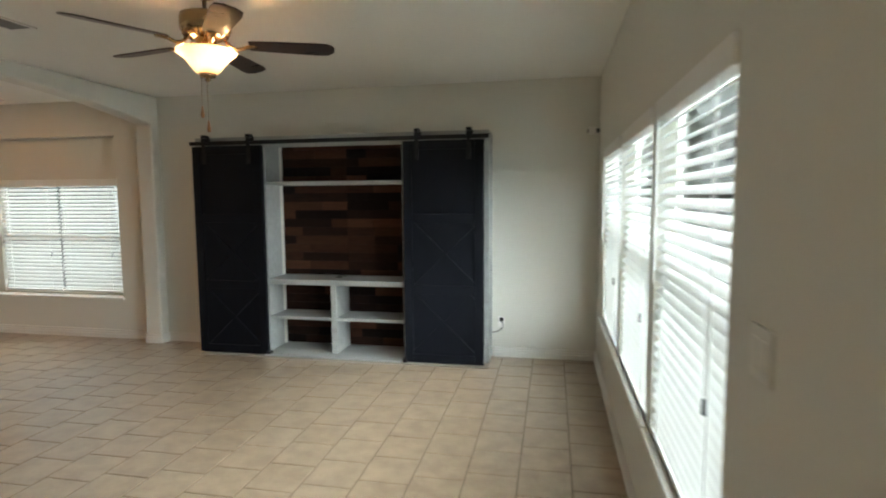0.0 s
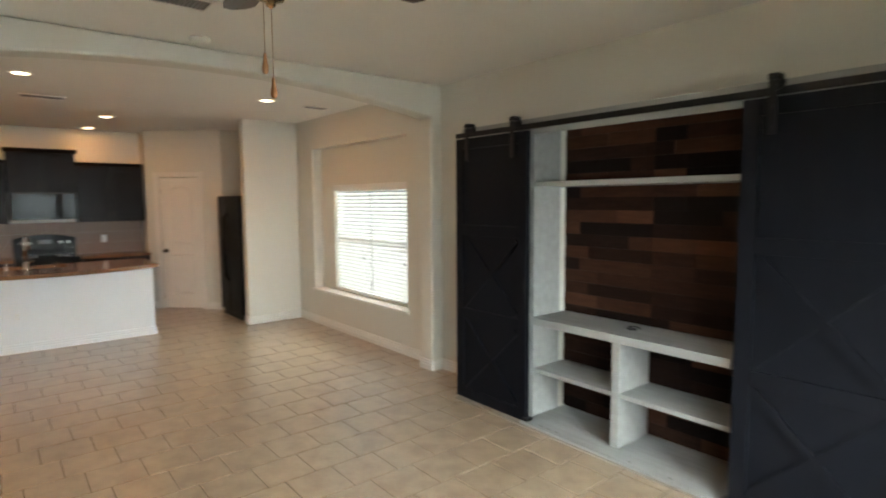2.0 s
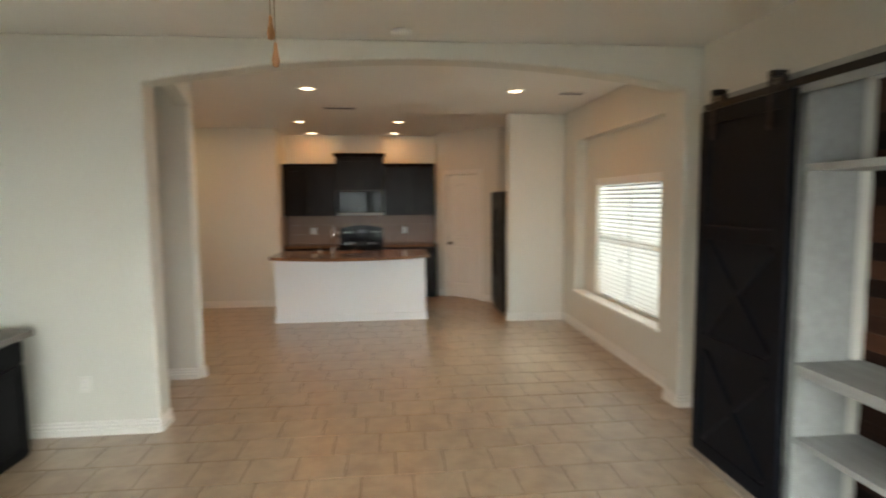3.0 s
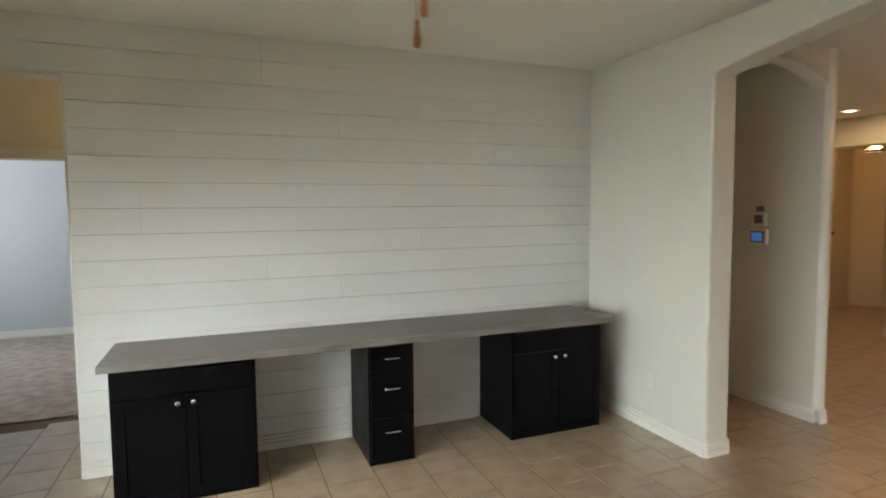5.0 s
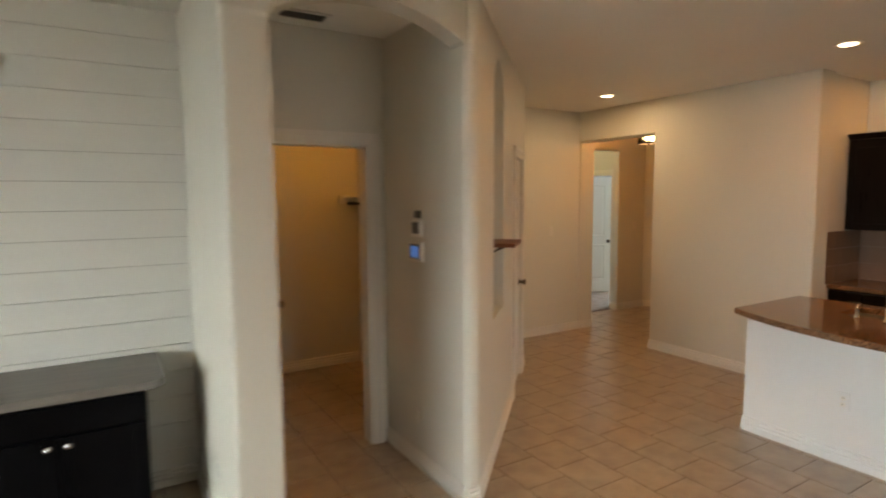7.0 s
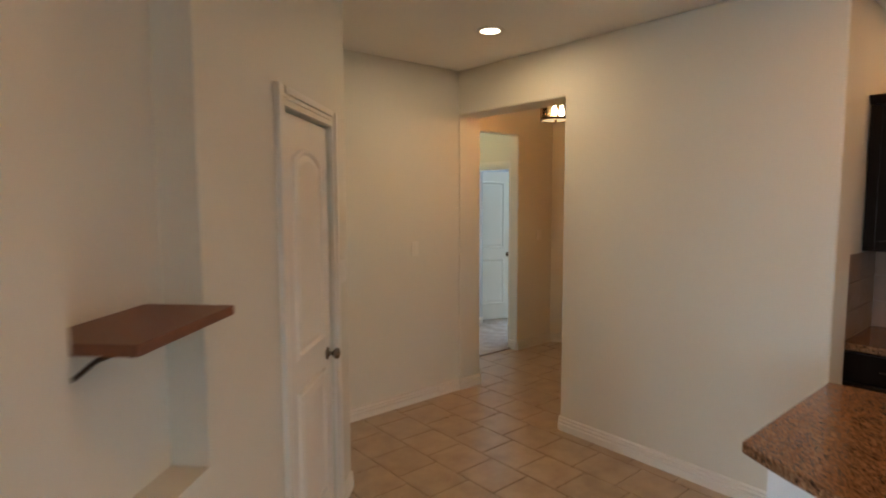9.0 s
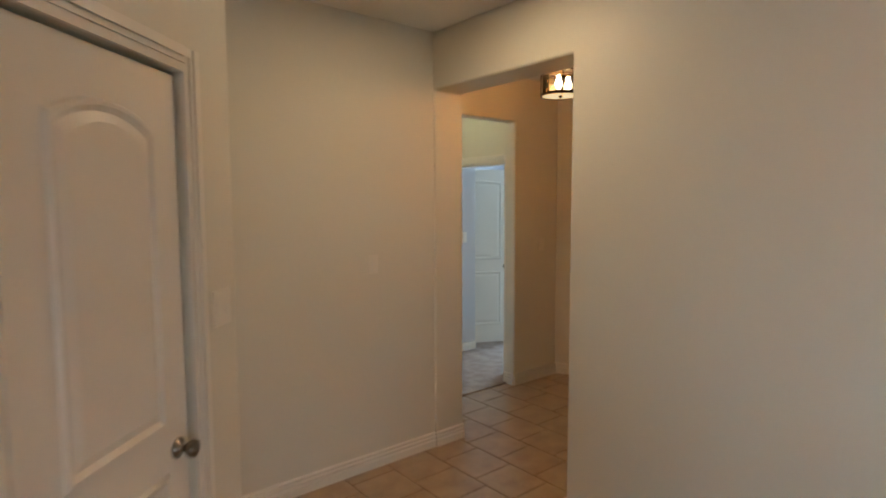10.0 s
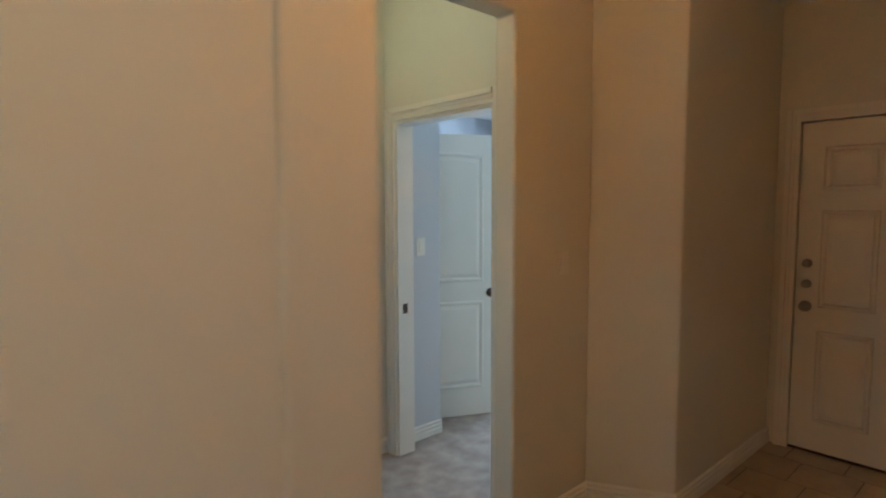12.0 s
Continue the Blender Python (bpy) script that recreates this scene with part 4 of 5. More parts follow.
for k in range(5):
    a = radians(24.2 + 72 * k)
    rot = Matrix.Translation((FX, FY, 2.492)) @ Matrix.Rotation(a, 4, "Z")
    bm = pipe(bm_new(), [(0.10, 0, 0.035), (0.13, 0, 0.0), (0.17, 0, -0.012), (0.21, 0, 0.0), (0.24, 0, 0.006)], 0.011, 8)
    lathe(bm, ((0.001, 0.002), (0.034, 0.002), (0.036, 0.007), (0.001, 0.009)), (0.245, 0, 0), 16)
    bm.transform(rot)
    arm = part("blade_arm", bm, FANMETAL, fan, smooth=True)
    R = 0.71
    out = [(0.23, -0.052), (0.30, -0.060), (R - 0.09, -0.074), (R - 0.03, -0.066), (R, -0.030), (R, 0.030), (R - 0.03, 0.066), (R - 0.09, 0.074), (0.30, 0.060), (0.23, 0.052)]
    bm = prism(bm_new(), out, "z", 0, 0.007)
    bm.transform(rot @ Matrix.Translation((0, 0, 0.009)) @ Matrix.Rotation(radians(-11), 4, "X"))
    part("blade", bm, BLADE, fan, "dark walnut fan blade", bevel=0.002)
for dx, dy, zb in ((-0.035, -0.010, 2.10), (-0.010, 0.006, 2.02)):
    x, y = FX + dx, FY + dy
    part("pull_chain", rod(bm_new(), (x, y, zb + 0.055), (x, y, 2.32), 0.0014, 6), FANMETAL, fan)
    part("chain_pull", lathe(bm_new(), ((0.001, zb + 0.06), (0.005, zb + 0.058), (0.006, zb + 0.04), (0.011, zb + 0.012), (0.009, zb - 0.004), (0.001, zb - 0.008)), (x, y, 0), 12), OAK, fan, "small wooden chain pull", True)


# ---- recessed lights, vents, detectors ----
def can_light(x, y, energy=None, color=WARM):
    c = thing("recessed_light", "lit recessed ceiling light with a white trim ring", "ceiling light", "recessed lights", (x, y, H))
    part("trim_ring", lathe(bm_new(), ((0.062, H - 0.001), (0.092, H - 0.001), (0.092, H - 0.005), (0.066, H - 0.009), (0.062, H - 0.009)), (x, y, 0), 28), PLASTIC, c, smooth=True)
    part("lens", lathe(bm_new(), ((0.001, H - 0.002), (0.064, H - 0.002), (0.060, H - 0.007), (0.001, H - 0.0075)), (x, y, 0), 24), CANLENS, c, "glowing warm lens")
    area("can_lamp", look((x, y, H - 0.02), (x, y, 0)), 0.11, 0.11, energy or E_CAN, color, True)


for x, y in ((-5.41, 5.04), (-5.39, 2.91), (-7.74, 3.86), (-7.76, 2.46), (-9.12, 2.45), (-9.10, 3.82), (-7.82, 0.22)):
    can_light(x, y, E_CAN * (1.35 if y < 1 else 0.45 if x < -9 else 1), (1.0, 0.66, 0.34) if y < 1 else (1.0, 0.44, 0.12))


def vent(x, y, w, d):
    v = thing("ceiling_vent", "white louvred ceiling air vent", "vent", "ceiling vents", (x, y, H))
    # dark plate in place of the shaded duct behind the louvres
    part("backing", box(bm_new(), x - w / 2 + 0.02, x + w / 2 - 0.02, y - d / 2 + 0.02, y + d / 2 - 0.02, H - 0.003, H - 0.0005), GREYPLASTIC, v)
    bm = bm_new()
    for x0, x1, y0, y1 in ((x - w / 2, x + w / 2, y - d / 2, y - d / 2 + 0.022), (x - w / 2, x + w / 2, y + d / 2 - 0.022, y + d / 2), (x - w / 2, x - w / 2 + 0.022, y - d / 2 + 0.022, y + d / 2 - 0.022), (x + w / 2 - 0.022, x + w / 2, y - d / 2 + 0.022, y + d / 2 - 0.022)):
        box(bm, x0, x1, y0, y1, H - 0.01, H - 0.0005)
    part("frame", bm, PLASTIC, v)
    n = int((d - 0.05) / 0.022)
    for i in range(n):
        yy = y - d / 2 + 0.034 + i * 0.022
        bm = prism(bm_new(), [(yy, H - 0.005), (yy + 0.006, H - 0.011), (yy + 0.007, H - 0.010), (yy + 0.001, H - 0.004)], "x", x - w / 2 + 0.022, x + w / 2 - 0.022)
        part("slat", bm, VENTSHADE, v)


vent(-5.52, 5.67, 0.16, 0.30)
vent(-6.57, 3.13, 0.20, 0.40)
vent(-2.77, 3.50, 0.20, 0.36)
vent(-4.28, 1.15, 0.30, 0.16)
sd = part("smoke_detector", lathe(bm_new(), ((0.001, H - 0.001), (0.065, H - 0.001), (0.065, H - 0.02), (0.05, H - 0.034), (0.001, H - 0.036)), (-3.44, 3.80, 0)), PLASTIC, None, "round white smoke detector on the ceiling", True)
tagged(sd, category="smoke detector")
ms = thing("corner_sensor", "small white sensor in the wall corner", "sensor", at=(1.08, 6.0, 2.26))
part("bracket", box(bm_new(), 1.07, 1.125, 6.02, 6.058, 2.24, 2.28, 0.003), GREYPLASTIC, ms)
part("body", box(bm_new(), 1.02, 1.09, 5.955, 6.02, 2.22, 2.29, 0.008), PLASTIC, ms)
part("lens", box(bm_new(), 1.012, 1.021, 5.965, 6.0, 2.235, 2.27, 0.002), GREYPLASTIC, ms)


# ---- foyer pendant ----
GX, GY = -9.10, -0.26
gl = thing("foyer_light", "bronze two-ring drum ceiling light with seeded glass and lit bulbs", "ceiling light", at=(GX, GY, H))
part("canopy", lathe(bm_new(), ((0.001, H), (0.07, H), (0.07, H - 0.02), (0.03, H - 0.03), (0.001, H - 0.031)), (GX, GY, 0)), BRONZE, gl, smooth=True)
part("stem", rod(bm_new(), (GX, GY, H - 0.03), (GX, GY, 2.50), 0.008), BRONZE, gl)
for z in (2.335, 2.49):
    part("ring", lathe(bm_new(), ((0.150, z), (0.163, z), (0.163, z + 0.022), (0.150, z + 0.022), (0.150, z)), (GX, GY, 0), 36), BRONZE, gl, smooth=False)
for k in range(4):
    a = radians(45 + 90 * k)
    x, y = GX + 0.158 * math.cos(a), GY + 0.158 * math.sin(a)
    part("post", rod(bm_new(), (x, y, 2.33), (x, y, 2.515), 0.006, 8), BRONZE, gl)
    part("arm", rod(bm_new(), (GX, GY, 2.50), (x, y, 2.50), 0.005, 8), BRONZE, gl)
gs = part("glass_shade", lathe(bm_new(), ((0.146, 2.345), (0.148, 2.345), (0.148, 2.50), (0.146, 2.50), (0.146, 2.345)), (GX, GY, 0), 36), GLASS, gl, "clear seeded glass drum")
gs.visible_shadow = False
gp = part("glass_bottom", lathe(bm_new(), ((0.001, 2.342), (0.149, 2.342), (0.149, 2.347), (0.001, 2.347)), (GX, GY, 0), 36), FROST, gl, "lit frosted glass bottom")
gp.visible_shadow = False
part("finial", lathe(bm_new(), ((0.001, 2.345), (0.02, 2.341), (0.012, 2.328), (0.001, 2.322)), (GX, GY, 0), 16), BRONZE, gl, smooth=True)
for k in range(2):
    x = GX + (-0.06, 0.06)[k]
    part("bulb", lathe(bm_new(), ((0.001, 2.475), (0.014, 2.47), (0.015, 2.45), (0.029, 2.42), (0.025, 2.39), (0.001, 2.375)), (x, GY + 0.03, 0), 16), BULB, gl, "lit clear bulb", True)
bulb("foyer_lamp", (GX, GY - 0.01, 2.43), E_FOYER, (1.0, 0.37, 0.07), 0.09)
gl.scale = (0.80, 0.80, 0.94)


# ---- desk run along the planked wall ----
def pull(parent, p, along, r=0.005, ln=0.05, out=(0, 1, 0)):
    p, a, o = Vector(p), Vector(along), Vector(out)
    bm = pipe(bm_new(), [p - a * ln / 2, p - a * ln / 2 + o * 0.02, p - a * ln / 4 + o * 0.026, p + a * ln / 4 + o * 0.026, p + a * ln / 2 + o * 0.02, p + a * ln / 2], r, 8)
    return part("handle", bm, CHROME, parent, "bright chrome handle", True)


def shaker(name, parent, x0, x1, z0, z1, y, material):
    """A framed cabinet front facing +y."""
    d = part(name, box(bm_new(), x0, x1, y, y + 0.012, z0, z1, 0.001), material, parent)
    w = 0.055
    bm = bm_new()
    for a, b, c, e in ((x0, x0 + w, z0, z1), (x1 - w, x1, z0, z1), (x0 + w, x1 - w, z0, z0 + w), (x0 + w, x1 - w, z1 - w, z1)):
        box(bm, a + 0.0005, b - 0.0005, y + 0.012, y + 0.020, c + 0.0005, e - 0.0005, 0.0015)
    part("door_frame", bm, material, d)
    return d


def desk_cabinet(x0, x1):
    c = thing("base_cabinet", "black painted two-door base cabinet under the desk top", "cabinet", "desk cabinets", ((x0 + x1) / 2, 1.1, 0))
    part("body", box(bm_new(), x0, x1, YS + 0.002, 1.325, 0.002, 0.785, 0.002), BLACKCAB, c)
    m = (x0 + x1) / 2
    part("drawer_front", box(bm_new(), x0 + 0.015, x1 - 0.015, 1.325, 1.345, 0.63, 0.765, 0.004), BLACKCAB, c)
    for a, b, hx in ((x0 + 0.015, m - 0.002, m - 0.04), (m + 0.002, x1 - 0.015, m + 0.04)):
        d = shaker("door", c, a, b, 0.03, 0.615, 1.325, BLACKCAB)
        k = part("knob", lathe(bm_new(), ((0.001, 0), (0.008, 0), (0.006, 0.012), (0.015, 0.018), (0.015, 0.024), (0.001, 0.027)), seg=12, m=Matrix.Translation((hx, 1.345, 0.575)) @ Matrix.Rotation(radians(-90), 4, "X")), CHROME, d, "small chrome knob", True)
    return c


desk_cabinet(-0.94, -0.195)
desk_cabinet(-3.375, -2.63)
dc = thing("drawer_cabinet", "narrow black three-drawer cabinet under the desk top", "cabinet", at=(-1.76, 1.1, 0))
part("body", box(bm_new(), -1.91, -1.61, YS + 0.002, 1.325, 0.002, 0.785, 0.002), BLACKCAB, dc)
for z0, z1 in ((0.60, 0.77), (0.32, 0.585), (0.03, 0.305)):
    d = part("drawer", box(bm_new(), -1.90, -1.62, 1.325, 1.345, z0, z1, 0.004), BLACKCAB, dc)
    pull(d, (-1.76, 1.344, z1 - 0.085 if z1 < 0.7 else z1 - 0.075), (1, 0, 0), 0.005, 0.10)
dk = thing("desk", "long grey stained wooden desk top resting on black cabinets", "desk", at=(-1.8, 1.1, 0.787))
part("worktop", prism(bm_new(), [(-0.15, YS + 0.003), (-0.15, 1.365), (-3.42, 1.365), (-3.46, 1.335), (-3.46, YS + 0.003)], "z", 0.788, 0.826), DESKTOP, dk, bevel=0.002)
part("front_edge", box(bm_new(), -3.42, -0.15, 1.3655, 1.385, 0.787, 0.8265, 0.003), DESKTOP, dk)
dcab = part("desk_cable", pipe(bm_new(), [(-1.50, YS + 0.02, 0.70), (-1.46, YS + 0.02, 0.60), (-1.50, YS + 0.02, 0.53), (-1.57, YS + 0.02, 0.50), (-1.60, YS + 0.025, 0.35), (-1.56, YS + 0.02, 0.22), (-1.50, YS + 0.03, 0.16), (-1.58, YS + 0.05, 0.14)], 0.004), PLASTIC, None, "thin white cable hanging down the planked wall", True)
tagged(dcab, category="cable")

# ---- small wall fittings ----
def plate(name, m, w, h, label, category, kind_of="outlet"):
    """A plate on a wall: local x along, z up, -y out of the wall."""
    p = thing(name, label, category)
    part("cover", box(bm_new(), -w / 2, w / 2, -0.008, -0.0005, -h / 2, h / 2, 0.002), PLATE, p)
    if kind_of == "outlet":
        for z in (-0.02, 0.02):
            o = part("socket", box(bm_new(), -0.014, 0.014, -0.0105, -0.008, z - 0.013, z + 0.013, 0.003), PLASTIC, p)
            for x in (-0.005, 0.005):
                part("slot", box(bm_new(), x - 0.001, x + 0.001, -0.0112, -0.0104, z - 0.004, z + 0.006), GREYPLASTIC, o)
    else:
        n = max(1, round(w / 0.06))
        for i in range(n):
            x = (i - (n - 1) / 2) * 0.046
            part("rocker", box(bm_new(), x - 0.016, x + 0.016, -0.012, -0.008, -0.033, 0.033, 0.002), PLATE, p)
    p.matrix_basis = m
    return p


plate("light_switch", wall_frame((XE, 1.73, 1.30), (0, -1, 0), (-1, 0, 0)), 0.12, 0.115, "white double light switch on the window wall", "light switch", "switch")
plate("light_switch", wall_frame(dpt(2.54, 1.30), DDIR, DNRM), 0.115, 0.125, "white light switch beside the hall door", "light switch", "switch")
plate("light_switch", wall_frame((-7.95, -0.766, 1.29), (-1, 0, 0), (0, 1, 0)), 0.07, 0.115, "white light switch on the hall wall", "light switch", "switch")
plate("light_switch", wall_frame((-10.14, -1.30, 1.28), (-1, 0, 0), (0, 1, 0)), 0.07, 0.115, "white light switch on the foyer wall", "light switch", "switch")
plate("light_switch", wall_frame((-10.2, -2.46, 1.29), (-1, 0, 0), (0, 1, 0)), 0.07, 0.115, "white light switch in the front bedroom", "light switch", "switch")
plate("wall_outlet", wall_frame((-1.32, YS, 0.45), (-1, 0, 0), (0, 1, 0)), 0.07, 0.115, "white outlet on the planked wall", "outlet")
plate("wall_outlet", wall_frame((XA1, 1.55, 0.37), (0, 1, 0), (1, 0, 0)), 0.07, 0.115, "white outlet on the arch wall", "outlet")
plate("wall_outlet", wall_frame((-7.177, 2.80, 0.41), (0, 1, 0), (1, 0, 0)), 0.07, 0.115, "white outlet on the island", "outlet").children[0].data.materials[0] = ISLANDW
plate("wall_outlet", wall_frame((-9.428, 2.40, 1.12), (0, 1, 0), (1, 0, 0)), 0.07, 0.115, "white outlet on the backsplash", "outlet")
plate("wall_outlet", wall_frame((-9.428, 3.98, 1.12), (0, 1, 0), (1, 0, 0)), 0.07, 0.115, "white outlet on the backsplash", "outlet")
nl = plate("night_light", wall_frame((-4.88, 1.40, 0.34), (0, 1, 0), (1, 0, 0)), 0.05, 0.10, "white plug-in night light low on the wall", "night light", "switch")
part("shade", box(bm_new(), -0.022, 0.022, -0.05, -0.01, -0.045, 0.03, 0.01), PLASTIC, nl)

TY = 0.045
th = thing("thermostat", "white wall thermostat with a dark display", "thermostat", at=(-4.88, 1.37, 1.53))
part("body", box(bm_new(), -4.879, -4.855, 1.315 + TY, 1.435 + TY, 1.475, 1.58, 0.004), PLASTIC, th)
part("display", box(bm_new(), -4.855, -4.852, 1.335 + TY, 1.415 + TY, 1.495, 1.565), GREYPLASTIC, th)
sn = part("wall_sensor", box(bm_new(), -4.879, -4.86, 1.345 + TY, 1.405 + TY, 1.59, 1.635, 0.004), GREYPLASTIC, None, "small black wall sensor above the thermostat")
tagged(sn, category="sensor")
al = thing("alarm_panel", "white alarm panel with a lit blue screen", "alarm panel", at=(-4.88, 1.37, 1.385))
part("body", box(bm_new(), -4.879, -4.855, 1.285 + TY, 1.45 + TY, 1.325, 1.445, 0.004), PLASTIC, al)
part("bezel", box(bm_new(), -4.855, -4.853, 1.305 + TY, 1.425 + TY, 1.338, 1.432), GREYPLASTIC, al)
part("screen", box(bm_new(), -4.853, -4.8515, 1.318 + TY, 1.412 + TY, 1.350, 1.418), SCREEN, al, "lit blue screen")

# niche shelf on the slanting wall
ns = thing("niche_shelf", "small reddish wooden shelf on an iron bracket", "shelf", at=dpt(0.8, 1.4, 0))
bm = dslab(bm_new(), [(0.565, 1.392), (0.97, 1.392), (0.97, 1.417), (0.565, 1.417)], -0.115, 0.135)
part("board", bm, SHELFWOOD, ns, bevel=0.003)
for s in (0.64, 0.90):
    bm = pipe(bm_new(), [dpt(s, 1.30, -0.108), dpt(s, 1.32, -0.06), dpt(s, 1.36, -0.01), dpt(s, 1.388, 0.06)], 0.006, 8)
    pipe(bm, [dpt(s, 1.29, -0.112), dpt(s, 1.388, -0.112)], 0.006, 8)
    part("bracket", bm, BRONZE, ns)

# closet shelf and rod
cs = thing("closet_shelf", "white closet shelf with a hanging rod", "shelf", at=(-5.3, -0.1, 1.75))
part("board", box(bm_new(), -5.479, -5.33, -0.97, 0.80, 1.72, 1.74, 0.002), TRIM, cs)
part("cleat", box(bm_new(), -5.33, -5.27, -0.979, -0.94, 1.66, 1.745, 0.002), TRIM, cs)
part("rod", rod(bm_new(), (-5.38, -0.96, 1.66), (-5.38, 0.80, 1.66), 0.016), BRONZE, cs)
bulb("closet_lamp", (-4.9, -0.1, 2.6), E_CLOSET, (1.0, 0.42, 0.08), 0.03)
bulb("hall_lamp", (-0.4, 0.1, 2.62), 7, (1.0, 0.62, 0.22), 0.05)
# unseen yellowish bulb added to brighten the bedroom vestibule
bulb("vestibule_lamp", (-9.3, -1.95, 2.6), 5, (1.0, 0.85, 0.45), 0.05)


# ---- kitchen ----
isl = thing("kitchen_island", "white kitchen island with a curved brown granite top", "kitchen island", at=(-7.5, 3.18, 0))
bm = bm_new()
shell = [[bm.verts.new((x, y, z)) for x, y in ((x0, y0), (x1, y0), (x1, y1), (x0, y1))]
         for x0, x1, y0, y1, z in ((-7.917, -7.21, 2.198, 4.157, 0), (-7.95, -7.177, 2.165, 4.19, 0), (-7.95, -7.177, 2.165, 4.19, 0.862), (-7.917, -7.21, 2.198, 4.157, 0.862))]
for a, b in zip(shell, shell[1:] + shell[:1]):
    for k in range(4):
        bm.faces.new((a[k], a[(k + 1) % 4], b[(k + 1) % 4], b[k]))
bmesh.ops.recalc_face_normals(bm, faces=bm.faces)
part("body", bm, ISLANDW, isl, "white painted island body")
for p0, p1, nx, ny in (((-7.177, 2.165), (-7.177, 4.19), 1, 0), ((-7.95, 2.165), (-7.177, 2.165), 0, -1), ((-7.95, 4.19), (-7.177, 4.19), 0, 1)):
    bb = baseboard(p0, p1, nx, ny)
    bb.parent, bb.matrix_parent_inverse, bb["kind"], bb["category"], bb["label"] = isl, isl.matrix_basis.inverted(), "", "", "white island baseboard"
    bb.name = "plinth"
    bb.data.materials[0] = ISLANDW
edge = [(x, y) for y, x in arc(2.11, 4.245, -7.10, -6.79, 24)]
SINKS = ((2.60, 2.94), (2.97, 3.32))


def round_rect(x0, x1, y0, y1, r, n=4):
    pts = []
    for cx, cy, a0 in ((x1 - r, y1 - r, 0), (x0 + r, y1 - r, 90), (x0 + r, y0 + r, 180), (x1 - r, y0 + r, 270)):
        pts += [(cx + r * math.cos(radians(a0 + 90 * k / n)), cy + r * math.sin(radians(a0 + 90 * k / n))) for k in range(n + 1)]
    return pts


# slab with two sink cut-outs
top = bm_new()
loops = []
for pts in [[(-8.0, 2.11)] + edge + [(-8.0, 4.245)]] + [round_rect(-7.87, -7.51, y0, y1, 0.05) for y0, y1 in SINKS]:
    vs = [top.verts.new((x, y, 0.864)) for x, y in pts]
    loops += [top.edges.new((a, b)) for a, b in zip(vs, vs[1:] + vs[:1])]
bmesh.ops.triangle_fill(top, use_beauty=True, use_dissolve=False, edges=loops)
up = bmesh.ops.extrude_face_region(top, geom=list(top.faces))
for v in up["geom"]:
    if isinstance(v, bmesh.types.BMVert):
        v.co.z = 0.905
bmesh.ops.recalc_face_normals(top, faces=top.faces)
gt = part("countertop", top, GRANITE, isl, "polished brown granite top with a bowed front", bevel=0.006)
sk = thing("kitchen_sink", "stainless double bowl sink set under granite", "sink", at=(-7.7, 3.0, 0.7))
for y0, y1 in SINKS:
    bm = bm_new()
    rings = []
    for d, z in ((-0.012, 0.8635), (0.004, 0.863), (0.008, 0.74), (0.02, 0.705), (0.06, 0.695)):
        rings.append([bm.verts.new((x, y, z)) for x, y in round_rect(-7.87 + d, -7.51 - d, y0 + d, y1 - d, 0.05)])
    n = len(rings[0])
    for a, b in zip(rings, rings[1:]):
        for k in range(n):
            bm.faces.new((a[k], a[(k + 1) % n], b[(k + 1) % n], b[k]))
    bm.faces.new(rings[-1])
    bowl = part("bowl", bm, BOWLSTEEL, sk, smooth=True)
    part("drain", lathe(bm_new(), ((0.001, 0.699), (0.03, 0.699), (0.042, 0.6965), (0.042, 0.6955)), (-7.69, (y0 + y1) / 2, 0), 16), CHROME, bowl, "chrome drain")
fc = thing("kitchen_faucet", "chrome gooseneck faucet on the granite island", "faucet", at=(-7.42, 2.92, 0.905))
part("base", lathe(bm_new(), ((0.001, 0.905), (0.03, 0.905), (0.03, 0.915), (0.02, 0.93), (0.018, 1.0), (0.001, 1.0)), (-7.42, 2.92, 0), 20), CHROME, fc, smooth=True)
pts = [(-7.42, 2.92, 0.99), (-7.42, 2.92, 1.19)] + [(-7.42 - 0.09 * (1 - math.cos(radians(a))), 2.92 + 0.02 * (1 - math.cos(radians(a))), 1.19 + 0.09 * math.sin(radians(a))) for a in range(20, 161, 20)]
part("neck", pipe(bm_new(), pts, 0.013, 12), CHROME, fc, smooth=True)
p = Vector(pts[-1])
part("spray_head", rod(bm_new(), p, p + Vector((-0.02, 0.005, -0.10)), 0.015, 14, 0.021), CHROME, fc, smooth=True)
part("lever", rod(bm_new(), (-7.42, 2.92, 0.97), (-7.40, 2.99, 1.01), 0.007, 8), CHROME, fc)
sp = thing("soap_dispenser", "small chrome soap dispenser beside the sink", "soap dispenser", at=(-7.44, 2.74, 0.905))
part("base", lathe(bm_new(), ((0.001, 0.905), (0.02, 0.905), (0.02, 0.912), (0.011, 0.92), (0.011, 0.96), (0.001, 0.962)), (-7.44, 2.74, 0), 16), CHROME, sp, smooth=True)
part("spout", pipe(bm_new(), [(-7.44, 2.74, 0.955), (-7.44, 2.74, 0.985), (-7.47, 2.74, 0.992), (-7.50, 2.74, 0.985)], 0.006, 8), CHROME, sp, smooth=True)
cup = thing("glass_cup", "small clear cup on the island top", "cup", at=(-7.42, 3.22, 0.905))
part("cup", lathe(bm_new(), ((0.001, 0.906), (0.026, 0.906), (0.032, 0.975), (0.030, 0.975), (0.024, 0.911), (0.001, 0.911)), (-7.42, 3.22, 0), 18), GLASS, cup)


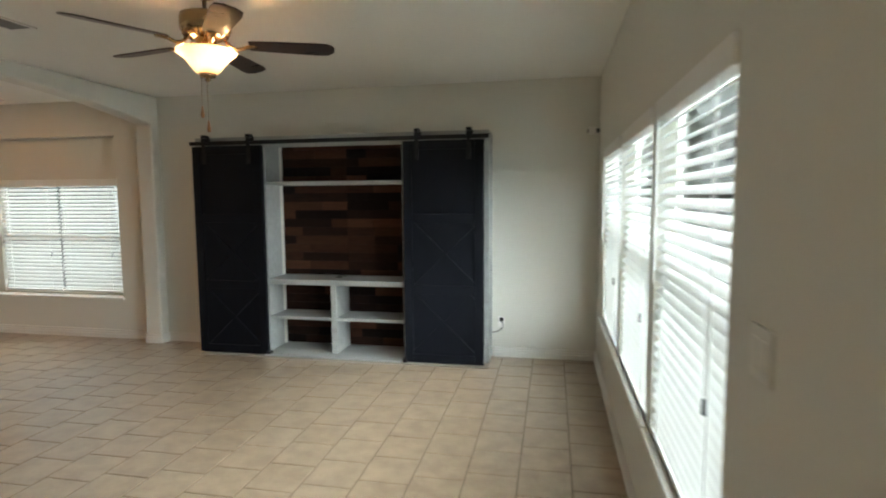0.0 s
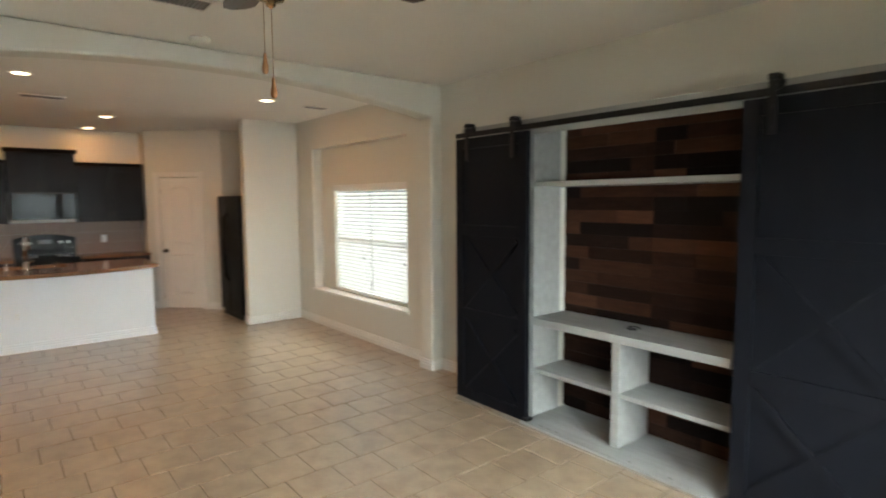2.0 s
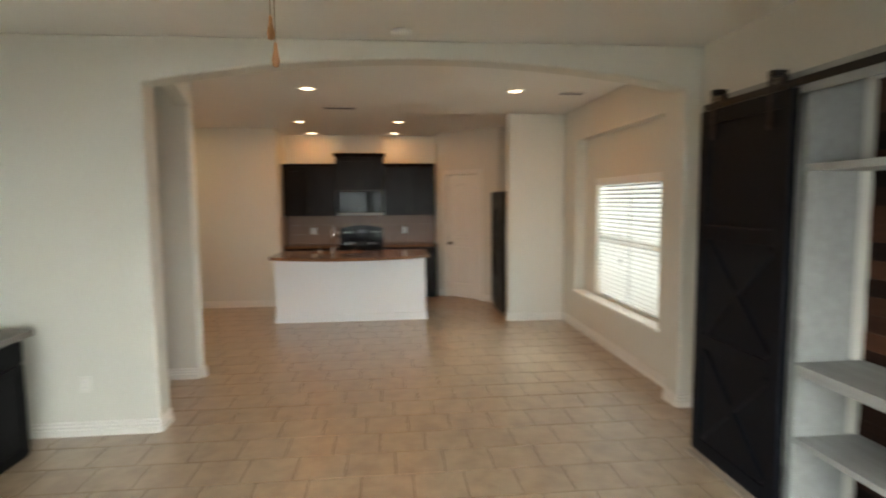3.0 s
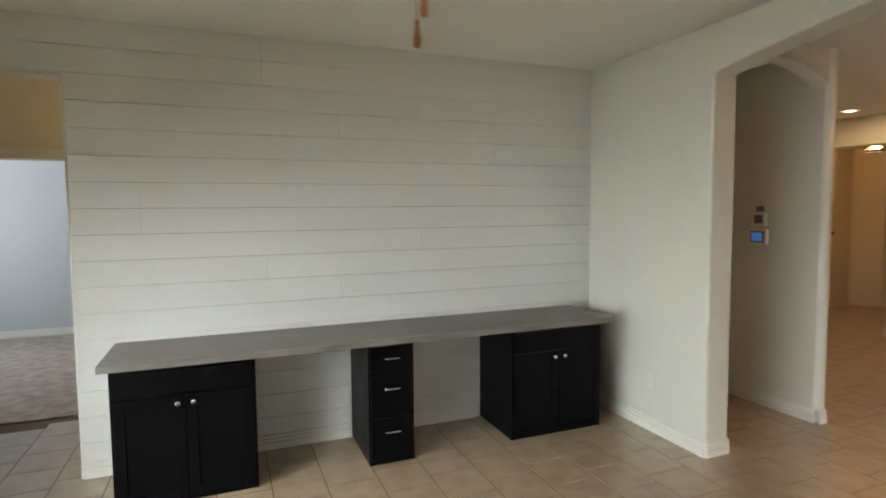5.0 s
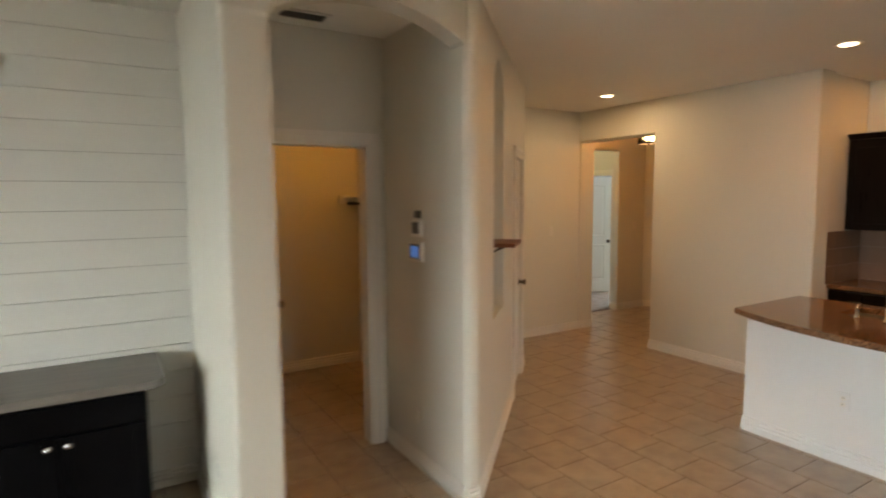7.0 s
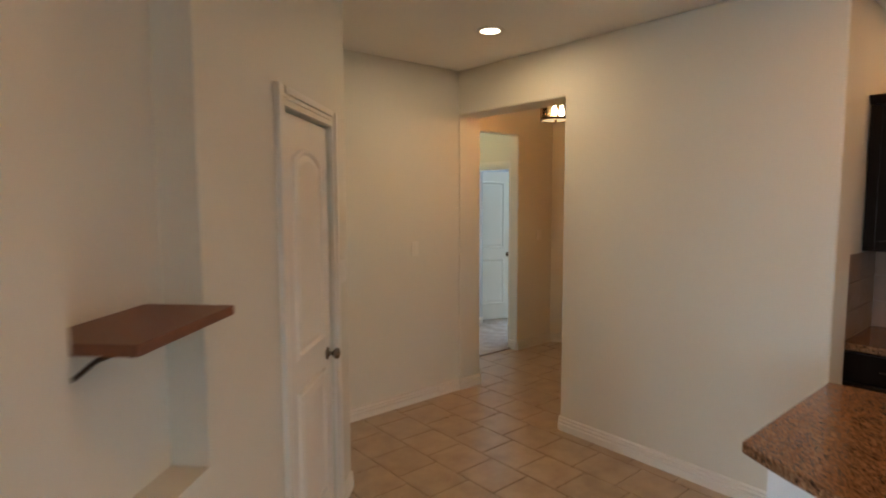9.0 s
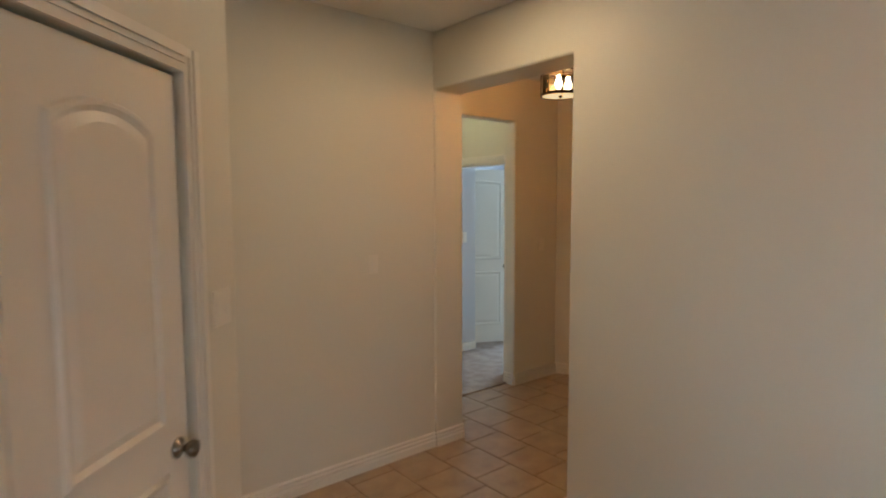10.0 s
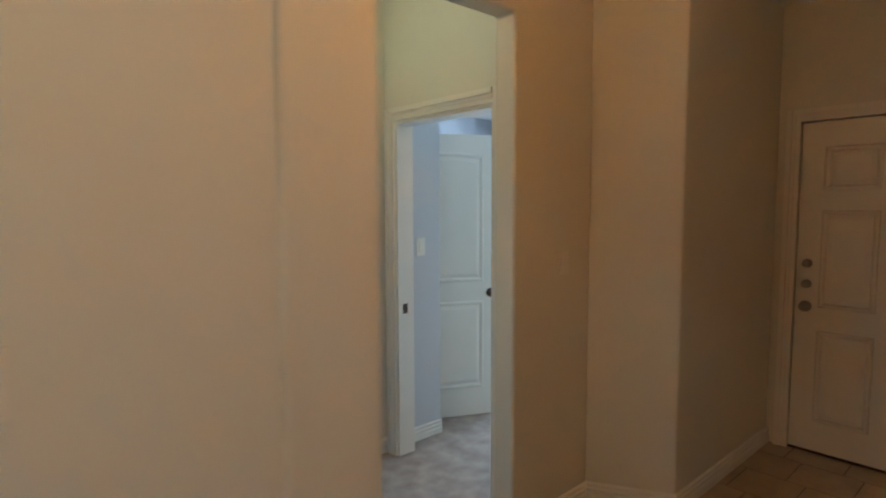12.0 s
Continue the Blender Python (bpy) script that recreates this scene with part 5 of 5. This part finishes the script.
def front_x(name, parent, y0, y1, z0, z1, x, material, w=0.055):
    """A raised-frame cabinet front facing +x."""
    d = part(name, box(bm_new(), x, x + 0.012, y0, y1, z0, z1, 0.001), material, parent)
    bm = bm_new()
    for a, b, c, e in ((y0, y0 + w, z0, z1), (y1 - w, y1, z0, z1), (y0 + w, y1 - w, z0, z0 + w), (y0 + w, y1 - w, z1 - w, z1)):
        box(bm, x + 0.012, x + 0.020, a + 0.0005, b - 0.0005, c + 0.0005, e - 0.0005, 0.0015)
    part("door_frame", bm, material, d)
    return d


def upper_cabinet(y0, y1, z0, z1, depth, doors, crown=0.05):
    c = thing("wall_cabinet", "dark espresso wall cabinet with framed doors", "cabinet", "kitchen wall cabinets", (-9.44, (y0 + y1) / 2, z0))
    xf = -9.438 + depth
    part("body", box(bm_new(), -9.438, xf, y0, y1, z0, z1, 0.001), ESPRESSO, c)
    n = doors
    for i in range(n):
        a, b = y0 + (y1 - y0) * i / n + 0.004, y0 + (y1 - y0) * (i + 1) / n - 0.004
        d = front_x("door", c, a, b, z0 + 0.006, z1 - 0.02, xf, ESPRESSO)
        hy = b - 0.03 if i % 2 == 0 else a + 0.03
        part("handle", rod(bm_new(), (xf + 0.045, hy, z0 + 0.05), (xf + 0.045, hy, z0 + 0.15), 0.005, 8), BRONZE, d)
    bm = prism(bm_new(), [(xf - 0.01, z1), (xf + 0.022, z1), (xf + 0.03, z1 + crown * 0.4), (xf + 0.055, z1 + crown * 0.8), (xf + 0.055, z1 + crown), (xf - 0.01, z1 + crown)], "y", y0 - (0.03 if depth > 0.36 else 0), y1 + (0.03 if depth > 0.36 else 0))
    part("crown", bm, ESPRESSO, c)


upper_cabinet(1.95, 2.83, 1.39, 2.21, 0.33, 2)
upper_cabinet(3.625, 4.50, 1.39, 2.21, 0.33, 2)
upper_cabinet(2.834, 3.621, 1.82, 2.37, 0.37, 2, 0.06)


def base_unit(y0, y1, doors):
    c = thing("base_cabinet", "dark espresso kitchen base cabinet", "cabinet", "kitchen base cabinets", (-9.1, (y0 + y1) / 2, 0))
    part("body", box(bm_new(), -9.438, -8.86, y0, y1, 0.10, 0.866, 0.001), ESPRESSO, c)
    part("toe_kick", box(bm_new(), -9.438, -8.92, y0, y1, 0, 0.099), BLACKTEX, c)
    for i in range(doors):
        a, b = y0 + (y1 - y0) * i / doors + 0.004, y0 + (y1 - y0) * (i + 1) / doors - 0.004
        dr = part("drawer_front", box(bm_new(), -8.86, -8.842, a, b, 0.70, 0.85, 0.003), ESPRESSO, c)
        part("handle", rod(bm_new(), (-8.815, (a + b) / 2 - 0.05, 0.775), (-8.815, (a + b) / 2 + 0.05, 0.775), 0.005, 8), BRONZE, dr)
        front_x("door", c, a, b, 0.115, 0.685, -8.86, ESPRESSO)


base_unit(1.95, 2.845, 2)
base_unit(3.612, 4.50, 2)
for y0, y1 in ((1.948, 2.845), (3.612, 4.51)):
    structure("kitchen_counter", box(bm_new(), -9.438, -8.82, y0, y1, 0.868, 0.905, 0.004), GRANITE, "polished brown granite counter against the wall", "counter")["kind"] = ""

rg = thing("kitchen_range", "black freestanding electric range", "range", at=(-9.1, 3.228, 0))
part("body", box(bm_new(), -9.42, -8.82, 2.85, 3.607, 0.02, 0.90, 0.004), BLACKTEX, rg)
part("cooktop", box(bm_new(), -9.40, -8.80, 2.848, 3.609, 0.901, 0.918, 0.005), BLACKGLOSS, rg)
part("oven_door", box(bm_new(), -8.82, -8.79, 2.86, 3.597, 0.22, 0.80, 0.006), BLACKGLOSS, rg)
part("oven_handle", rod(bm_new(), (-8.755, 2.90, 0.76), (-8.755, 3.56, 0.76), 0.012, 12), BLACKTEX, rg)
part("drawer", box(bm_new(), -8.82, -8.795, 2.86, 3.597, 0.05, 0.205, 0.005), BLACKGLOSS, rg)
bp = part("back_panel", prism(bm_new(), [(2.852, 0.919), (3.605, 0.919), (3.605, 1.16)] + [(y, z) for y, z in arc(3.605, 2.852, 1.16, 1.215, 12)][1:-1] + [(2.852, 1.16)], "x", -9.42, -9.36), BLACKGLOSS, rg)
part("clock", box(bm_new(), -9.36, -9.357, 3.15, 3.31, 1.08, 1.14), GREYPLASTIC, bp)
for y in (2.95, 3.04, 3.42, 3.51):
    part("control_knob", rod(bm_new(), (-9.36, y, 1.10), (-9.335, y, 1.10), 0.02, 14), STEEL, bp)
for y in (3.03, 3.42):
    for x in (-9.22, -8.97):
        part("burner", lathe(bm_new(), ((0.07, 0.9182), (0.085, 0.9182), (0.085, 0.9192), (0.07, 0.9192)), (x, y, 0), 24), GREYPLASTIC, rg)
mw = thing("microwave", "black over-the-range microwave with a steel edge", "microwave", at=(-9.2, 3.228, 1.44))
part("body", box(bm_new(), -9.437, -9.03, 2.852, 3.605, 1.44, 1.818, 0.004), BLACKTEX, mw)
part("door", box(bm_new(), -9.03, -9.005, 2.856, 3.42, 1.445, 1.80, 0.004), BLACKGLOSS, mw, "glossy black glass door")
part("handle", rod(bm_new(), (-8.975, 3.40, 1.50), (-8.975, 3.40, 1.76), 0.010, 10), BLACKTEX, mw)
part("control_panel", box(bm_new(), -9.03, -9.008, 3.425, 3.601, 1.445, 1.80, 0.003), BLACKGLOSS, mw)
part("top_vent", box(bm_new(), -9.03, -9.01, 2.856, 3.601, 1.803, 1.816), GREYPLASTIC, mw)

# backsplash tiles
bs = thing("backsplash", "tan stone tile backsplash", "backsplash", kind="structure", at=(-9.44, 3.2, 0.91))
y = 1.95
row = 0
bm = bm_new()
z = 0.906
while z < 1.385:
    y = 1.95 - (0.08 if row % 2 else 0)
    while y < 4.52:
        a, b = max(1.95, y), min(4.525, y + 0.1588)
        if b - a > 0.01:
            box(bm, -9.4395, -9.430, a, b, z, min(1.388, z + 0.1578))
        y += 0.16
    z += 0.159
    row += 1
part("tile_field", bm, BACKSPLASH, bs)
bm = bm_new()
for i in range(3):
    for k in range(4):
        box(bm, -9.42 + k * 0.16, -9.264 + k * 0.16, 1.9455, 1.952, 0.906 + i * 0.159, min(1.388, 1.062 + i * 0.159))
part("tile_field", bm, BACKSPLASH, bs)

fg = thing("refrigerator", "black side-by-side refrigerator in its bay", "refrigerator", at=(-7.5, 5.6, 0))
part("body", box(bm_new(), -7.97, -7.06, 5.33, 6.02, 0.02, 1.75, 0.006), BLACKTEX, fg)
for x0, x1, hx in ((-7.968, -7.56, -7.585), (-7.555, -7.062, -7.53)):
    d = part("door", box(bm_new(), x0, x1, 5.262, 5.328, 0.09, 1.755, 0.014), BLACKTEX, fg)
    bm = pipe(bm_new(), [(hx, 5.262, 0.55), (hx, 5.215, 0.60), (hx, 5.205, 1.0), (hx, 5.215, 1.45), (hx, 5.262, 1.50)], 0.014, 10)
    part("handle", bm, BLACKGLOSS, d, smooth=True)
part("grille", box(bm_new(), -7.96, -7.07, 5.30, 5.329, 0.0, 0.085), BLACKTEX, fg)


# ---- planks of the south wall ----
random.seed(11)
PITCH = 0.1595
ps = bpy.data.objects["wall_south"]
# thin dark sheet added so the gaps between planks look shaded
part("backing", prism(bm_new(), [(0.045, 0.001), (0.045, 2.435), (XE - 0.002, 2.435), (XE - 0.002, H - 0.002), (XA1 + 0.001, H - 0.002), (XA1 + 0.001, 0.001)], "y", YS - 0.0131, YS - 0.0127), JOINTSHADE, ps, "dark sheet added behind the planks as shade in the joints")
rowz = H - PITCH
while rowz > -PITCH:
    z0, z1 = max(0.0, rowz), rowz + PITCH
    xr = XE - 0.001 if z0 > 2.44 else 0.05
    if z0 < 2.43 < z1:
        cuts = [(XA1, 0.05, z0), (0.05, XE - 0.001, 2.43)]
    else:
        cuts = [(XA1, xr, z0)]
    for xa, xb, zz in cuts:
        x = xa
        ln = random.choice((0.9, 1.5, 2.1, 2.6))
        while x < xb - 0.01:
            x1 = min(xb, x + ln)
            if xb - x1 < 0.3:
                x1 = xb
            dy = random.random() * 0.0015
            part("plank", box(bm_new(), x + 0.0008, x1 - 0.0008, YS - 0.0125, YS - dy, zz + 0.0013, z1 - 0.0013), SHIP, ps)
            x = x1
            ln = 2.44
    rowz -= PITCH
structure("wall_end_trim", box(bm_new(), 0.051, 0.063, YS - 0.15, YS + 0.002, 0, 2.43), TRIM, "white trim on the end of the planked wall", "trim")

# ---- floor tiles ----
P = 0.305
G = 0.0031
me = bpy.data.meshes.new("tile")
bm = bm_new()
b0, b1, c = -P / 2 + G, P / 2 - G, 0.005
lo = [bm.verts.new((x, y, -0.0035)) for x, y in ((b0, b0), (b1, b0), (b1, b1), (b0, b1))]
hi = [bm.verts.new((x, y, 0.0)) for x, y in ((b0 + c, b0 + c), (b1 - c, b0 + c), (b1 - c, b1 - c), (b0 + c, b1 - c))]
md = [bm.verts.new((x, y, -0.0016)) for x, y in ((b0, b0), (b1, b0), (b1, b1), (b0, b1))]
bm.faces.new(hi)
for i in range(4):
    j = (i + 1) % 4
    bm.faces.new((lo[i], lo[j], md[j], md[i]))
    bm.faces.new((md[i], md[j], hi[j], hi[i]))
bm.verts.index_update()
bm.to_mesh(me)
me.materials.append(TILE)
ROOMS = ((-3.9, 1.3, 0.6, 6.2), (-8.3, -3.9, 1.6, 6.2), (-9.6, -8.3, 1.8, 6.2), (-8.8, -4.9, -0.95, 1.9), (-5.6, -3.7, -1.1, 1.9), (-1.3, 1.3, -0.6, 0.7), (-12.0, -8.5, -1.5, 1.6))
verts, faces = [], []
count = 0
for i in range(-34, 15):
    xc = -2.84 + P * (i + 0.5)
    for j in range(-40, 20):
        yc = 4.12 + P / 2 + P * j + (P / 3) * (i % 3)
        if not any(a <= xc <= b and c0 <= yc <= d0 for a, b, c0, d0 in ROOMS):
            continue
        if yc < -0.43 + P / 2 and xc > -2:
            continue
        if -3.6 < xc < 1.2 and 0.9 < yc < 5.75 and count < 300:
            t = new("tile", me)
            t.parent = floor
            t.location = (xc, yc, random.uniform(-0.0004, 0.0004))
            t.rotation_euler = (random.uniform(-0.0012, 0.0012), random.uniform(-0.0012, 0.0012), random.choice((0, math.pi / 2, math.pi, -math.pi / 2)))
            count += 1
        else:
            n = len(verts)
            dz = random.uniform(-0.0004, 0.0004)
            tx, ty = random.uniform(-0.0012, 0.0012), random.uniform(-0.0012, 0.0012)
            for v in bm.verts:
                verts.append((xc + v.co.x, yc + v.co.y, v.co.z + dz + v.co.x * tx + v.co.y * ty))
            for f in bm.faces:
                faces.append([n + v.index for v in f.verts])
bm.verts.index_update()
bm.free()
mf = bpy.data.meshes.new("tile_field")
mf.from_pydata(verts, [], faces)
mf.materials.append(TILE2)
tf = new("tile_field", mf)
tf.parent = floor
tagged(tf, label="beige ceramic floor tiles", kind="stuff")
